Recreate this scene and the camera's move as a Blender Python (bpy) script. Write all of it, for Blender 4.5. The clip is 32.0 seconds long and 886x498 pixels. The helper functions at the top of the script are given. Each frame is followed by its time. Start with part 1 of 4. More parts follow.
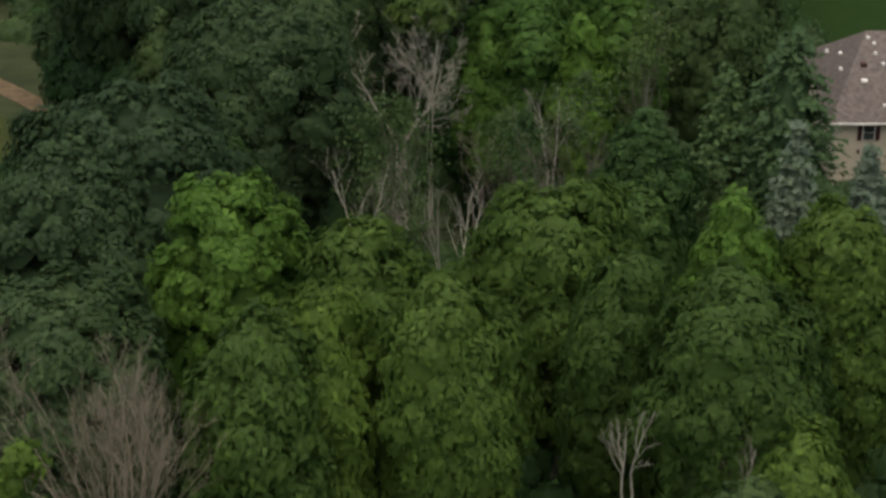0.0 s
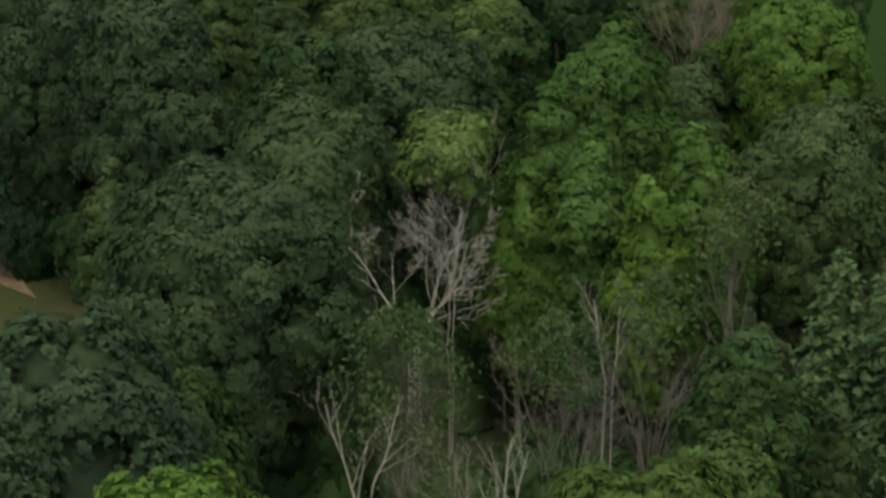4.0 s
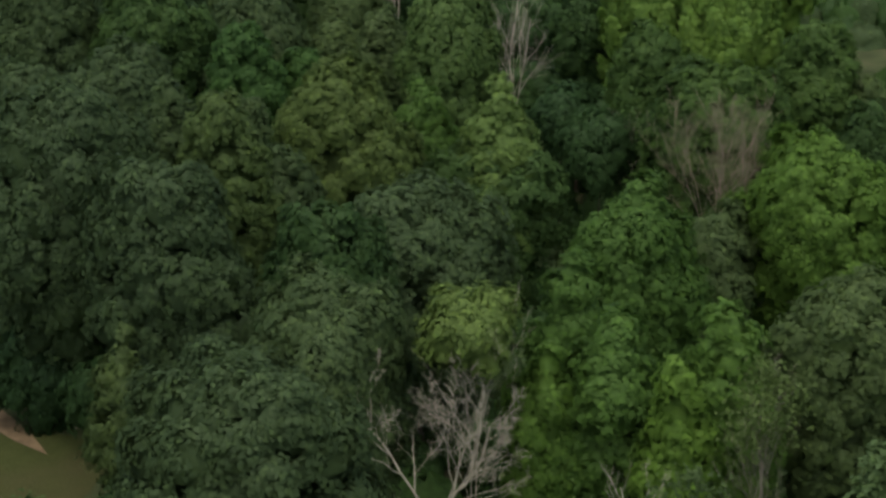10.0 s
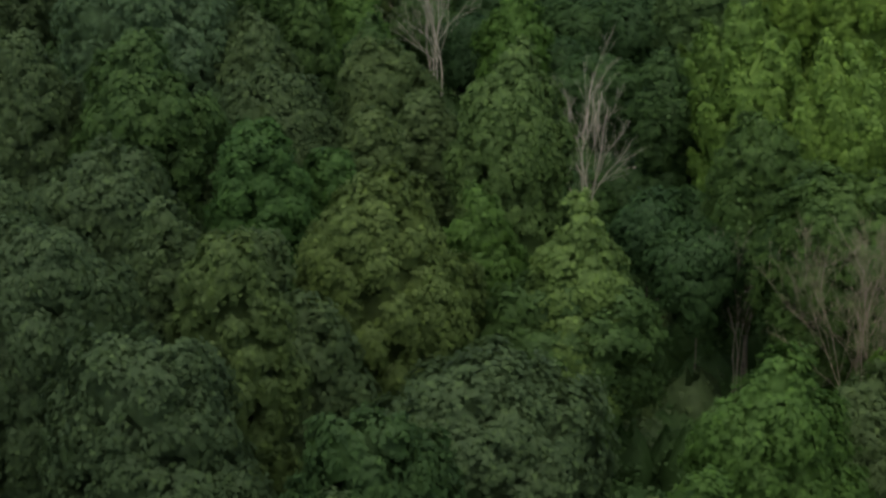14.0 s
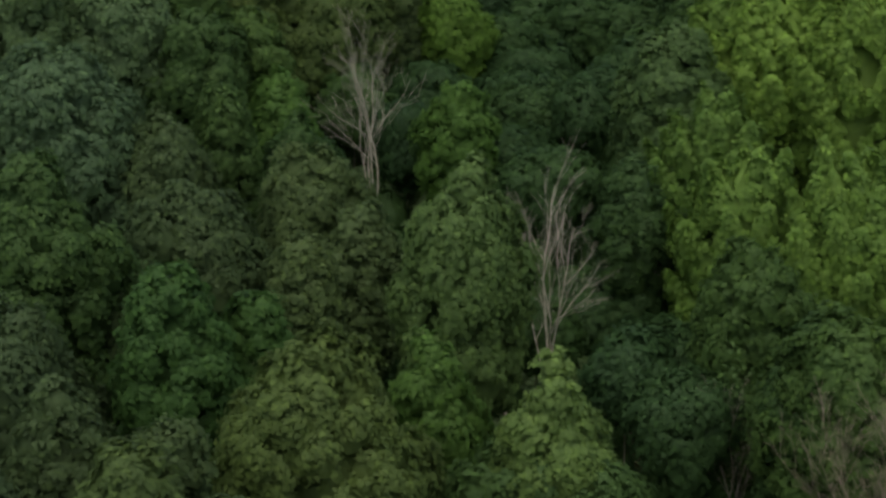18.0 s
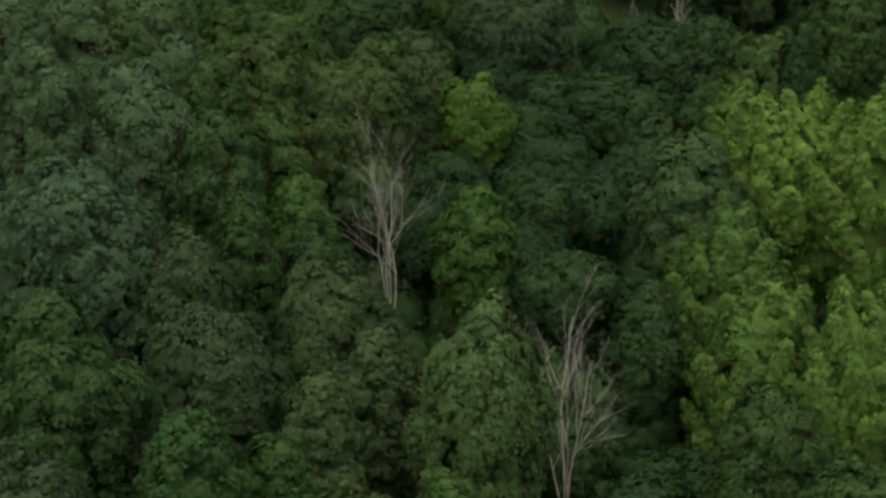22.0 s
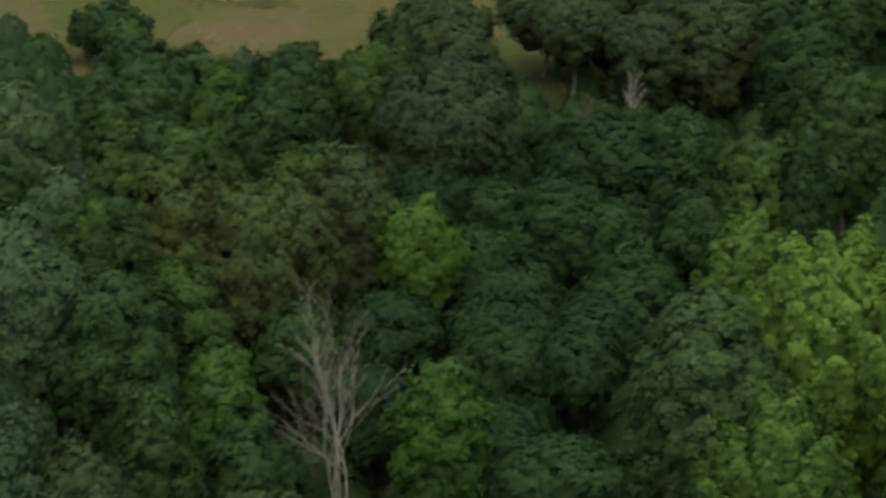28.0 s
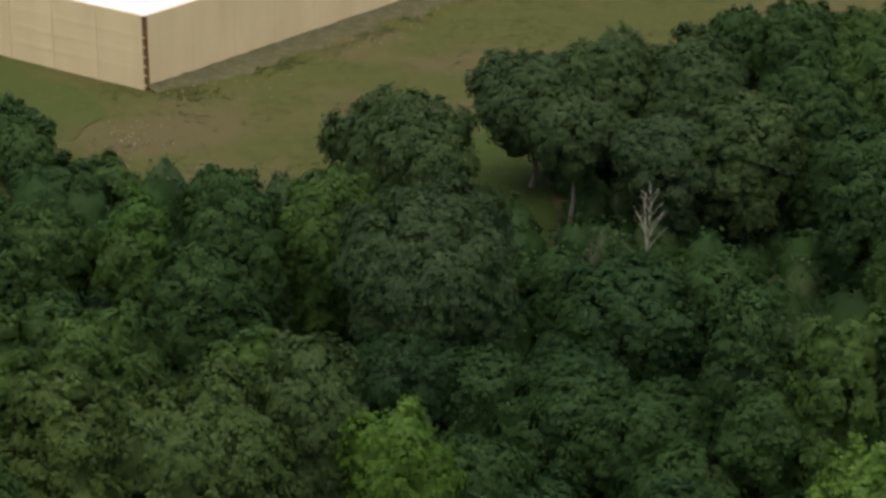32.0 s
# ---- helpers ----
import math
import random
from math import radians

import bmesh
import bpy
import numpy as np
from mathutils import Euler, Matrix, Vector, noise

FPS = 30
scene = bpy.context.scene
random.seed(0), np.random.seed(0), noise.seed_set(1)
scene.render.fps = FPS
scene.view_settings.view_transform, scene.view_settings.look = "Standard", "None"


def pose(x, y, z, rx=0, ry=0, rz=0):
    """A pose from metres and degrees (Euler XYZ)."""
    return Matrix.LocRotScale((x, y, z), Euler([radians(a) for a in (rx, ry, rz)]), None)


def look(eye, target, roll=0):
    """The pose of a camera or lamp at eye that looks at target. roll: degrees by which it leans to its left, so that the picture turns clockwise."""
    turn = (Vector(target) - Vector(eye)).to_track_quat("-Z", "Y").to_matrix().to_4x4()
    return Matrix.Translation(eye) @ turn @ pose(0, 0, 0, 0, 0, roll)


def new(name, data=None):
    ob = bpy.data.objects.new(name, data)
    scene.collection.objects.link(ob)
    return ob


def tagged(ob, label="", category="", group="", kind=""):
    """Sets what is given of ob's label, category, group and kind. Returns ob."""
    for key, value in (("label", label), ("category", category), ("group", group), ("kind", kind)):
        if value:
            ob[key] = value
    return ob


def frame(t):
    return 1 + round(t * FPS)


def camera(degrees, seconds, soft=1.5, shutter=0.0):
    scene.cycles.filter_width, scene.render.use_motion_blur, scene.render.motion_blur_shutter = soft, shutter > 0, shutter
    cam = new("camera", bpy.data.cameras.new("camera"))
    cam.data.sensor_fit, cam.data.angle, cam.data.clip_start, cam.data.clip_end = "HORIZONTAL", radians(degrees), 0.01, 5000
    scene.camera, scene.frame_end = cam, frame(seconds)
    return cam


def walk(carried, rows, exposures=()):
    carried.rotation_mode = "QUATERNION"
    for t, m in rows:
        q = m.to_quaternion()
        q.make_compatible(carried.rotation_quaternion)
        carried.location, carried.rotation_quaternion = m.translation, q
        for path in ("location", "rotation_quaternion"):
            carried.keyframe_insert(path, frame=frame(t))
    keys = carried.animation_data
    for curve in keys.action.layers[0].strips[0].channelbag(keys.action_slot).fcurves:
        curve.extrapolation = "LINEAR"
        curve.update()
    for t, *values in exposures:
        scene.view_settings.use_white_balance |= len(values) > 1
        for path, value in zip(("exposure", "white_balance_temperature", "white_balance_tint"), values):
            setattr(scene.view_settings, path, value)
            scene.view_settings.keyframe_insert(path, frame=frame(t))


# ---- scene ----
cam = camera(22, 32.0, soft=2.95, shutter=0.4)


def aim(x, y, z, yaw, pitch, roll):
    """Pose at (x, y, z), yaw clockwise from +y, pitch below the horizon, degrees."""
    a, b = radians(yaw), radians(pitch)
    eye = Vector((x, y, z))
    way = Vector((math.sin(a) * math.cos(b), math.cos(a) * math.cos(b), -math.sin(b)))
    return look(eye, eye + way * 100, roll)


walk(cam, [
    (0, aim(-0.00, 0.00, 75.00, -0.00, 25.18, 0.07)),
    (0.5, aim(-0.11, 6.01, 74.04, 0.00, 25.16, 0.08)),
    (1, aim(-0.23, 11.77, 73.14, -0.01, 25.06, 0.08)),
    (1.5, aim(-0.38, 16.88, 72.38, -0.01, 24.96, 0.08)),
    (2, aim(-0.57, 21.24, 71.73, 0.02, 24.92, 0.09)),
    (2.5, aim(-0.74, 25.30, 71.17, -0.00, 24.95, 0.07)),
    (3, aim(-0.93, 29.34, 70.68, -0.06, 24.95, 0.03)),
    (3.5, aim(-1.13, 33.19, 70.28, -0.09, 24.86, -0.04)),
    (4.0, aim(-1.28, 35.45, 69.92, -0.04, 24.45, 0.03)),
    (4.5, aim(-1.42, 35.95, 69.68, 0.04, 23.80, 0.09)),
    (5.0, aim(-1.56, 35.55, 69.68, 0.11, 23.22, 0.12)),
    (5.5, aim(-1.67, 35.34, 69.96, 0.14, 22.98, 0.13)),
    (6, aim(-1.77, 35.70, 70.68, 0.15, 22.95, 0.10)),
    (6.5, aim(-1.79, 36.01, 71.44, 0.13, 22.92, 0.07)),
    (7, aim(-1.68, 36.25, 72.22, 0.10, 22.93, 0.05)),
    (7.5, aim(-1.58, 36.43, 73.01, 0.08, 22.90, 0.02)),
    (8, aim(-1.48, 36.60, 73.72, 0.06, 22.80, -0.01)),
    (8.5, aim(-1.40, 36.83, 74.22, 0.03, 22.75, -0.04)),
    (9, aim(-1.48, 37.43, 74.41, -0.07, 22.78, -0.06)),
    (9.5, aim(-1.66, 38.69, 74.35, -0.21, 22.83, -0.06)),
    (10, aim(-1.89, 40.70, 74.12, -0.33, 22.86, -0.04)),
    (10.5, aim(-2.17, 43.41, 73.81, -0.38, 22.88, -0.04)),
    (11, aim(-2.50, 46.73, 73.39, -0.40, 22.89, -0.05)),
    (11.5, aim(-2.86, 50.55, 72.88, -0.38, 22.88, -0.04)),
    (12, aim(-3.27, 54.76, 72.27, -0.36, 22.84, -0.02)),
    (12.5, aim(-3.70, 59.28, 71.55, -0.45, 22.80, 0.00)),
    (13, aim(-4.15, 64.17, 70.76, -0.58, 22.72, -0.00)),
    (13.5, aim(-4.56, 69.34, 69.93, -0.69, 22.69, -0.01)),
    (14, aim(-4.95, 74.72, 69.15, -0.75, 22.65, -0.04)),
    (14.5, aim(-5.34, 80.11, 68.45, -0.75, 22.59, -0.13)),
    (15, aim(-5.69, 85.22, 67.86, -0.52, 22.52, -0.28)),
    (15.5, aim(-5.94, 89.80, 67.36, 0.88, 22.46, -0.47)),
    (16.0, aim(-6.05, 92.95, 66.95, 1.55, 22.39, -0.50)),
    (16.5, aim(-6.12, 94.70, 66.72, 1.62, 22.31, -0.47)),
    (17.0, aim(-6.18, 95.35, 66.80, 1.45, 22.24, -0.42)),
    (17.5, aim(-6.24, 95.70, 67.29, 1.35, 22.19, -0.38)),
    (18, aim(-6.32, 96.06, 68.16, 1.36, 22.18, -0.33)),
    (18.5, aim(-6.42, 96.37, 69.13, 1.33, 22.17, -0.30)),
    (19, aim(-6.54, 96.67, 70.16, 1.30, 22.17, -0.25)),
    (19.5, aim(-6.62, 96.97, 71.16, 1.24, 22.17, -0.19)),
    (20, aim(-6.68, 97.24, 72.11, 1.19, 22.20, -0.13)),
    (20.5, aim(-6.70, 97.52, 73.03, 1.13, 22.21, -0.08)),
    (21, aim(-6.68, 97.77, 73.92, 1.10, 22.20, -0.02)),
    (21.5, aim(-6.67, 98.01, 74.73, 1.06, 22.15, 0.03)),
    (22, aim(-6.73, 98.32, 75.36, 1.06, 22.10, 0.07)),
    (22.5, aim(-6.90, 98.93, 75.68, 0.91, 22.12, 0.11)),
    (23, aim(-7.14, 100.15, 75.71, 0.72, 22.17, 0.16)),
    (23.5, aim(-7.44, 102.10, 75.54, 0.53, 22.18, 0.24)),
    (24, aim(-7.78, 104.76, 75.25, 0.38, 22.18, 0.30)),
    (24.5, aim(-8.16, 108.01, 74.92, 0.32, 22.18, 0.35)),
    (25, aim(-8.55, 111.60, 74.55, 0.30, 22.17, 0.39)),
    (25.5, aim(-8.97, 115.27, 74.17, 0.25, 22.13, 0.43)),
    (26.2, aim(-9.70, 120.20, 73.66, 0.22, 22.02, 0.47)),
    (27.0, aim(-11.05, 125.60, 73.05, 0.38, 21.85, 0.57)),
    (27.5, aim(-11.74, 129.34, 72.68, 1.57, 21.76, 0.55)),
    (28, aim(-11.68, 133.86, 72.19, 4.81, 21.70, 0.22)),
    (28.5, aim(-11.61, 138.71, 71.65, 6.51, 21.67, -0.03)),
    (29, aim(-11.61, 143.89, 71.02, 6.45, 21.66, -0.11)),
    (29.5, aim(-11.59, 149.31, 70.35, 6.46, 21.61, -0.11)),
    (30, aim(-11.51, 154.89, 69.66, 6.44, 21.56, -0.09)),
    (30.5, aim(-11.33, 160.49, 68.97, 6.43, 21.51, -0.06)),
    (31, aim(-11.13, 166.11, 68.30, 6.44, 21.45, -0.02)),
    (31.5, aim(-10.89, 171.72, 67.63, 6.45, 21.38, 0.01)),
    (32, aim(-10.60, 177.37, 66.99, 6.49, 21.25, 0.02)),
], exposures=[(0, 0.90), (3, 1.04), (11, 1.06), (18, 0.88), (25, 0.88), (32, 0.82)])

# ---- light: an overcast evening sky ----
world = bpy.data.worlds.new("sky")
scene.world = world
world.use_nodes = True
wt = world.node_tree
sky = wt.nodes.new("ShaderNodeTexSky")
sky.sky_type = "NISHITA"
sky.sun_disc = False
sky.sun_elevation = radians(73.7)
sky.sun_rotation = radians(-169.5)
sky.air_density, sky.dust_density, sky.ozone_density = 1.0, 4.0, 1.0
wt.nodes["Background"].inputs["Strength"].default_value = 0.07
wt.links.new(sky.outputs[0], wt.nodes["Background"].inputs["Color"])

sun_data = bpy.data.lights.new("sun", "SUN")
sun_data.energy, sun_data.angle, sun_data.color = 1.5, radians(100), (1.0, 0.955, 0.85)
sun = new("sun", sun_data)
sun.matrix_world = look((-5, -27, 94), (0, 0, 0))

# ---- materials ----


def material(name, rough=0.8):
    m = bpy.data.materials.new(name)
    m.use_nodes = True
    b = m.node_tree.nodes["Principled BSDF"]
    b.inputs["Roughness"].default_value = rough
    b.inputs["Specular IOR Level"].default_value = 0.25
    return m, m.node_tree, b


def ramp(t, fac, stops):
    r = t.nodes.new("ShaderNodeValToRGB")
    e = r.color_ramp.elements
    while len(e) < len(stops):
        e.new(0.5)
    for el, (p, c) in zip(e, stops):
        el.position, el.color = p, (*c, 1)
    t.links.new(fac, r.inputs["Fac"])
    return r.outputs["Color"]


def noise_node(t, scale, detail=4.0, rough=0.55, coord="Object"):
    c = t.nodes.new("ShaderNodeTexCoord")
    n = t.nodes.new("ShaderNodeTexNoise")
    n.inputs["Scale"].default_value, n.inputs["Detail"].default_value = scale, detail
    n.inputs["Roughness"].default_value = rough
    t.links.new(c.outputs[coord], n.inputs["Vector"])
    return n.outputs["Fac"]


def mix(t, fac, a, b, mode="MIX"):
    n = t.nodes.new("ShaderNodeMix")
    n.data_type, n.blend_type = "RGBA", mode
    for sock, v in ((n.inputs["Factor"], fac), (n.inputs[6], a), (n.inputs[7], b)):
        if isinstance(v, bpy.types.NodeSocket):
            t.links.new(v, sock)
        elif isinstance(v, tuple):
            sock.default_value = (*v, 1)
        else:
            sock.default_value = v
    return n.outputs[2]


def bump(t, b, height, strength=0.4, distance=0.05):
    n = t.nodes.new("ShaderNodeBump")
    n.inputs["Strength"].default_value, n.inputs["Distance"].default_value = strength, distance
    t.links.new(height, n.inputs["Height"])
    t.links.new(n.outputs["Normal"], b.inputs["Normal"])


def leaf_material(name, old, young, spread=0.10):
    """Foliage: each leaf differs a little, each tree differs a little, part of the light passes through."""
    m, t, b = material(name, 0.6)
    b.inputs["Specular IOR Level"].default_value = 0.14
    geo = t.nodes.new("ShaderNodeNewGeometry")
    obj = t.nodes.new("ShaderNodeObjectInfo")
    patch = noise_node(t, 0.55, 3.0)
    old, young = tuple(0.75 * p + 0.25 * q for p, q in zip(old, young)), tuple(0.25 * p + 0.75 * q for p, q in zip(old, young))
    old, young = ((c[0] * 1.0, c[1], c[2] * 1.02) for c in (old, young))
    mid = tuple((p + q) / 2 for p, q in zip(old, young))
    c1 = ramp(t, patch, [(0.32, old), (0.5, mid), (0.68, young)])
    c2 = ramp(t, geo.outputs["Random Per Island"], [(0.0, tuple(1 - spread for _ in old)), (0.7, (1.0, 1.0, 1.0)), (1.0, (1 + spread * 3.2, 1 + spread * 3.2, 1 + spread * 1.5))])
    c = mix(t, 1.0, c1, c2, "MULTIPLY")
    c = mix(t, 1.0, c, ramp(t, noise_node(t, 1.7, 4.0, 0.6), [(0.32, (0.86, 0.87, 0.89)), (0.68, (1.14, 1.13, 1.10))]), "MULTIPLY")
    c3 = ramp(t, obj.outputs["Random"], [(0.0, (0.76, 0.80, 0.90)), (0.5, (1, 1, 1)), (1.0, (1.26, 1.20, 1.02))])
    c = mix(t, 1.0, c, c3, "MULTIPLY")
    t.links.new(c, b.inputs["Base Color"])
    bump(t, b, noise_node(t, 4.0, 3.0, 0.7), 0.4, 0.12)
    tr = t.nodes.new("ShaderNodeBsdfTranslucent")
    t.links.new(c, tr.inputs["Color"])
    ms = t.nodes.new("ShaderNodeMixShader")
    ms.inputs[0].default_value = 0.5
    t.links.new(b.outputs[0], ms.inputs[1])
    t.links.new(tr.outputs[0], ms.inputs[2])
    t.links.new(ms.outputs[0], t.nodes["Material Output"].inputs["Surface"])
    return m


def bark_material(name, dark, pale):
    m, t, b = material(name, 0.9)
    n = noise_node(t, 3.0, 6.0, 0.65)
    t.links.new(ramp(t, n, [(0.3, dark), (0.7, pale)]), b.inputs["Base Color"])
    bump(t, b, noise_node(t, 14.0, 3.0), 0.6, 0.03)
    return m


LEAF = {
    "oak": leaf_material("oak_leaves", (0.056, 0.094, 0.037), (0.088, 0.136, 0.053)),
    "maple": leaf_material("maple_leaves", (0.050, 0.100, 0.028), (0.082, 0.146, 0.041)),
    "olive": leaf_material("olive_leaves", (0.064, 0.104, 0.033), (0.096, 0.148, 0.046)),
    "locust": leaf_material("locust_leaves", (0.074, 0.130, 0.026), (0.112, 0.178, 0.038)),
    "lime": leaf_material("lime_leaves", (0.076, 0.155, 0.027), (0.120, 0.215, 0.044)),
    "limecap": leaf_material("yellow_green_leaves", (0.096, 0.160, 0.036), (0.158, 0.228, 0.066)),
    "tulip": leaf_material("tulip_tree_leaves", (0.108, 0.204, 0.038), (0.182, 0.296, 0.062)),
    "cone": leaf_material("pale_green_leaves", (0.092, 0.158, 0.044), (0.140, 0.222, 0.066)),
    "sage": leaf_material("sage_green_leaves", (0.082, 0.140, 0.058), (0.124, 0.198, 0.084)),
    "shrub": leaf_material("shrub_leaves", (0.034, 0.074, 0.024), (0.052, 0.104, 0.033)),
    "vine": leaf_material("vine_leaves", (0.052, 0.116, 0.026), (0.082, 0.164, 0.041)),
    "spruce": leaf_material("blue_spruce_needles", (0.118, 0.160, 0.122), (0.180, 0.232, 0.178)),
    "conifer": leaf_material("conifer_needles", (0.082, 0.142, 0.054), (0.126, 0.196, 0.076)),
}
BARK = bark_material("grey_bark", (0.10, 0.085, 0.065), (0.22, 0.19, 0.15))
DEAD = bark_material("bleached_dead_wood", (0.25, 0.235, 0.175), (0.47, 0.445, 0.345))
STEM = bark_material("grey_stems", (0.13, 0.120, 0.088), (0.27, 0.248, 0.185))
BROWN = bark_material("brown_dead_twigs", (0.165, 0.138, 0.092), (0.30, 0.260, 0.182))

# ---- helpers for meshes ----


def mesh_from(name, verts, faces, mats, index=None, smooth=False, normals=None):
    """verts (n, 3), faces: list of equal-length index arrays (each (k, 3) or (k, 4)), normals (n, 3) where they are given."""
    me = bpy.data.meshes.new(name)
    verts = np.asarray(verts, dtype=np.float32)
    loops = np.concatenate([np.asarray(f).ravel() for f in faces]).astype(np.int32)
    sizes = np.concatenate([np.full(len(f), np.asarray(f).shape[1]) for f in faces]).astype(np.int32)
    starts = np.concatenate([[0], np.cumsum(sizes)[:-1]]).astype(np.int32)
    me.vertices.add(len(verts))
    me.vertices.foreach_set("co", verts.ravel())
    me.loops.add(len(loops))
    me.loops.foreach_set("vertex_index", loops)
    me.polygons.add(len(sizes))
    me.polygons.foreach_set("loop_start", starts)
    me.polygons.foreach_set("loop_total", sizes)
    for m in mats:
        me.materials.append(m)
    if index is not None:
        me.polygons.foreach_set("material_index", np.asarray(index, dtype=np.int32))
    if smooth is not False:
        flags = np.ones(len(sizes), dtype=bool) if smooth is True else np.asarray(smooth, dtype=bool)
        me.polygons.foreach_set("use_smooth", flags)
    me.update(calc_edges=True)
    if normals is not None:
        me.attributes.new("custom_normal", "FLOAT_VECTOR", "POINT").data.foreach_set("vector", np.asarray(normals, dtype=np.float32).ravel())
    return me


def unit(v):
    return v / np.maximum(np.linalg.norm(v, axis=-1, keepdims=True), 1e-9)


def leaf_cards(rng, pos, nrm, size, long=1.3, droop=0.0):
    """One pointed leaf spray per point: (verts, triangles)."""
    n = len(pos)
    rnd = rng.normal(size=(n, 3))
    rnd[:, 2] -= droop * 3
    tan = unit(rnd - nrm * (rnd * nrm).sum(1, keepdims=True))
    bit = np.cross(nrm, tan)
    s = (size * rng.uniform(0.65, 1.35, n))[:, None]
    a = pos + tan * s * long * 0.55
    b = pos - tan * s * long * 0.40 + bit * s * 0.50
    c = pos - tan * s * long * 0.40 - bit * s * 0.50
    v = np.stack([a, b, c], 1).reshape(-1, 3)
    return v, np.arange(3 * n).reshape(n, 3)


def tube(path, radii, sides=6):
    """A tapered tube along a path: (verts, quads)."""
    path, radii = np.asarray(path, float), np.asarray(radii, float)
    n = len(path)
    d = unit(np.gradient(path, axis=0))
    ref = np.where(np.abs(d[:, 2:3]) > 0.9, np.array([[1.0, 0, 0]]), np.array([[0, 0, 1.0]]))
    u = unit(np.cross(d, ref))
    w = np.cross(d, u)
    a = np.linspace(0, 2 * np.pi, sides, endpoint=False)
    ring = u[:, None] * np.cos(a)[None, :, None] + w[:, None] * np.sin(a)[None, :, None]
    v = (path[:, None] + ring * radii[:, None, None]).reshape(-1, 3)
    i, j = np.meshgrid(np.arange(n - 1), np.arange(sides), indexing="ij")
    k = (j + 1) % sides
    f = np.stack([i * sides + j, i * sides + k, (i + 1) * sides + k, (i + 1) * sides + j], -1).reshape(-1, 4)
    return v, f


def merge(pieces):
    """Joins (verts, faces) pieces of one face size."""
    vs, fs, off = [], [], 0
    for v, f in pieces:
        vs.append(v)
        fs.append(f + off)
        off += len(v)
    return np.concatenate(vs), np.concatenate(fs)


def part(name, me, parent, label=""):
    ob = new(name, me)
    ob.parent = parent
    if label:
        ob["label"] = label
    return ob


# ---- crowns ----
# kind: profile, bough radius over crown radius, bough stretch, how pointed, tuft radius, leaf size, leaf length, droop, material
STYLE = {
    "oak": ("dome", 0.30, 1.15, 0.35, 0.46, 0.27, 1.25, 0.0, "oak"),
    "maple": ("dome", 0.32, 1.3, 0.5, 0.44, 0.27, 1.35, 0.1, "maple"),
    "olive": ("dome", 0.30, 1.2, 0.4, 0.42, 0.26, 1.4, 0.1, "olive"),
    "locust": ("dome", 0.34, 1.0, 0.2, 0.50, 0.25, 1.9, 0.35, "locust"),
    "lime": ("egg", 0.38, 1.15, 0.3, 0.44, 0.24, 1.8, 0.3, "lime"),
    "limecap": ("dome", 0.42, 1.2, 0.2, 0.42, 0.23, 1.5, 0.2, "limecap"),
    "cone": ("cone", 0.26, 1.2, 0.5, 0.40, 0.25, 1.4, 0.1, "cone"),
    "bright": ("dome", 0.30, 1.25, 0.5, 0.42, 0.25, 1.4, 0.1, "lime"),
    "pale": ("egg", 0.30, 1.3, 0.5, 0.40, 0.25, 1.4, 0.1, "cone"),
    "green": ("dome", 0.34, 1.2, 0.4, 0.44, 0.27, 1.4, 0.1, "vine"),
    "sage": ("dome", 0.36, 0.95, 0.15, 0.52, 0.28, 1.3, 0.0, "sage"),
    "tulip": ("egg", 0.24, 2.1, 1.45, 0.36, 0.25, 1.35, 0.1, "tulip"),
    "oval": ("egg", 0.40, 1.3, 0.2, 0.40, 0.23, 1.4, 0.2, "maple"),
    "shrub": ("dome", 0.32, 0.95, 0.3, 0.44, 0.26, 1.4, 0.2, "shrub"),
    "vine": ("egg", 0.42, 1.2, 0.3, 0.42, 0.23, 1.4, 0.3, "lime"),
    "cedar": ("cone", 0.34, 1.5, 0.5, 0.42, 0.23, 1.7, 0.0, "oak"),
    "half": ("dome", 0.24, 1.2, 0.2, 0.4, 0.20, 1.6, 0.3, "olive"),
    "thin": ("egg", 0.20, 1.3, 0.2, 0.4, 0.20, 1.5, 0.2, "maple"),
    "far": ("dome", 0.34, 1.1, 0.3, 0.62, 0.41, 1.25, 0.0, "oak"),
}


def profile(shape, u):
    if shape == "dome":
        k = np.where(u > 0.6, (u - 0.6) / 0.4, (0.6 - u) / 0.62)
        return np.sqrt(np.clip(1 - k ** 2, 0.03, 1))
    if shape == "egg":
        k = np.where(u > 0.48, (u - 0.48) / 0.52, (0.48 - u) / 0.58)
        return np.clip(1 - np.abs(k) ** 1.7, 0.02, 1) ** 0.75
    k = np.where(u > 0.35, (u - 0.35) / 0.65, (0.35 - u) / 0.5)
    return np.clip(1 - k, 0.02, 1) ** 0.75


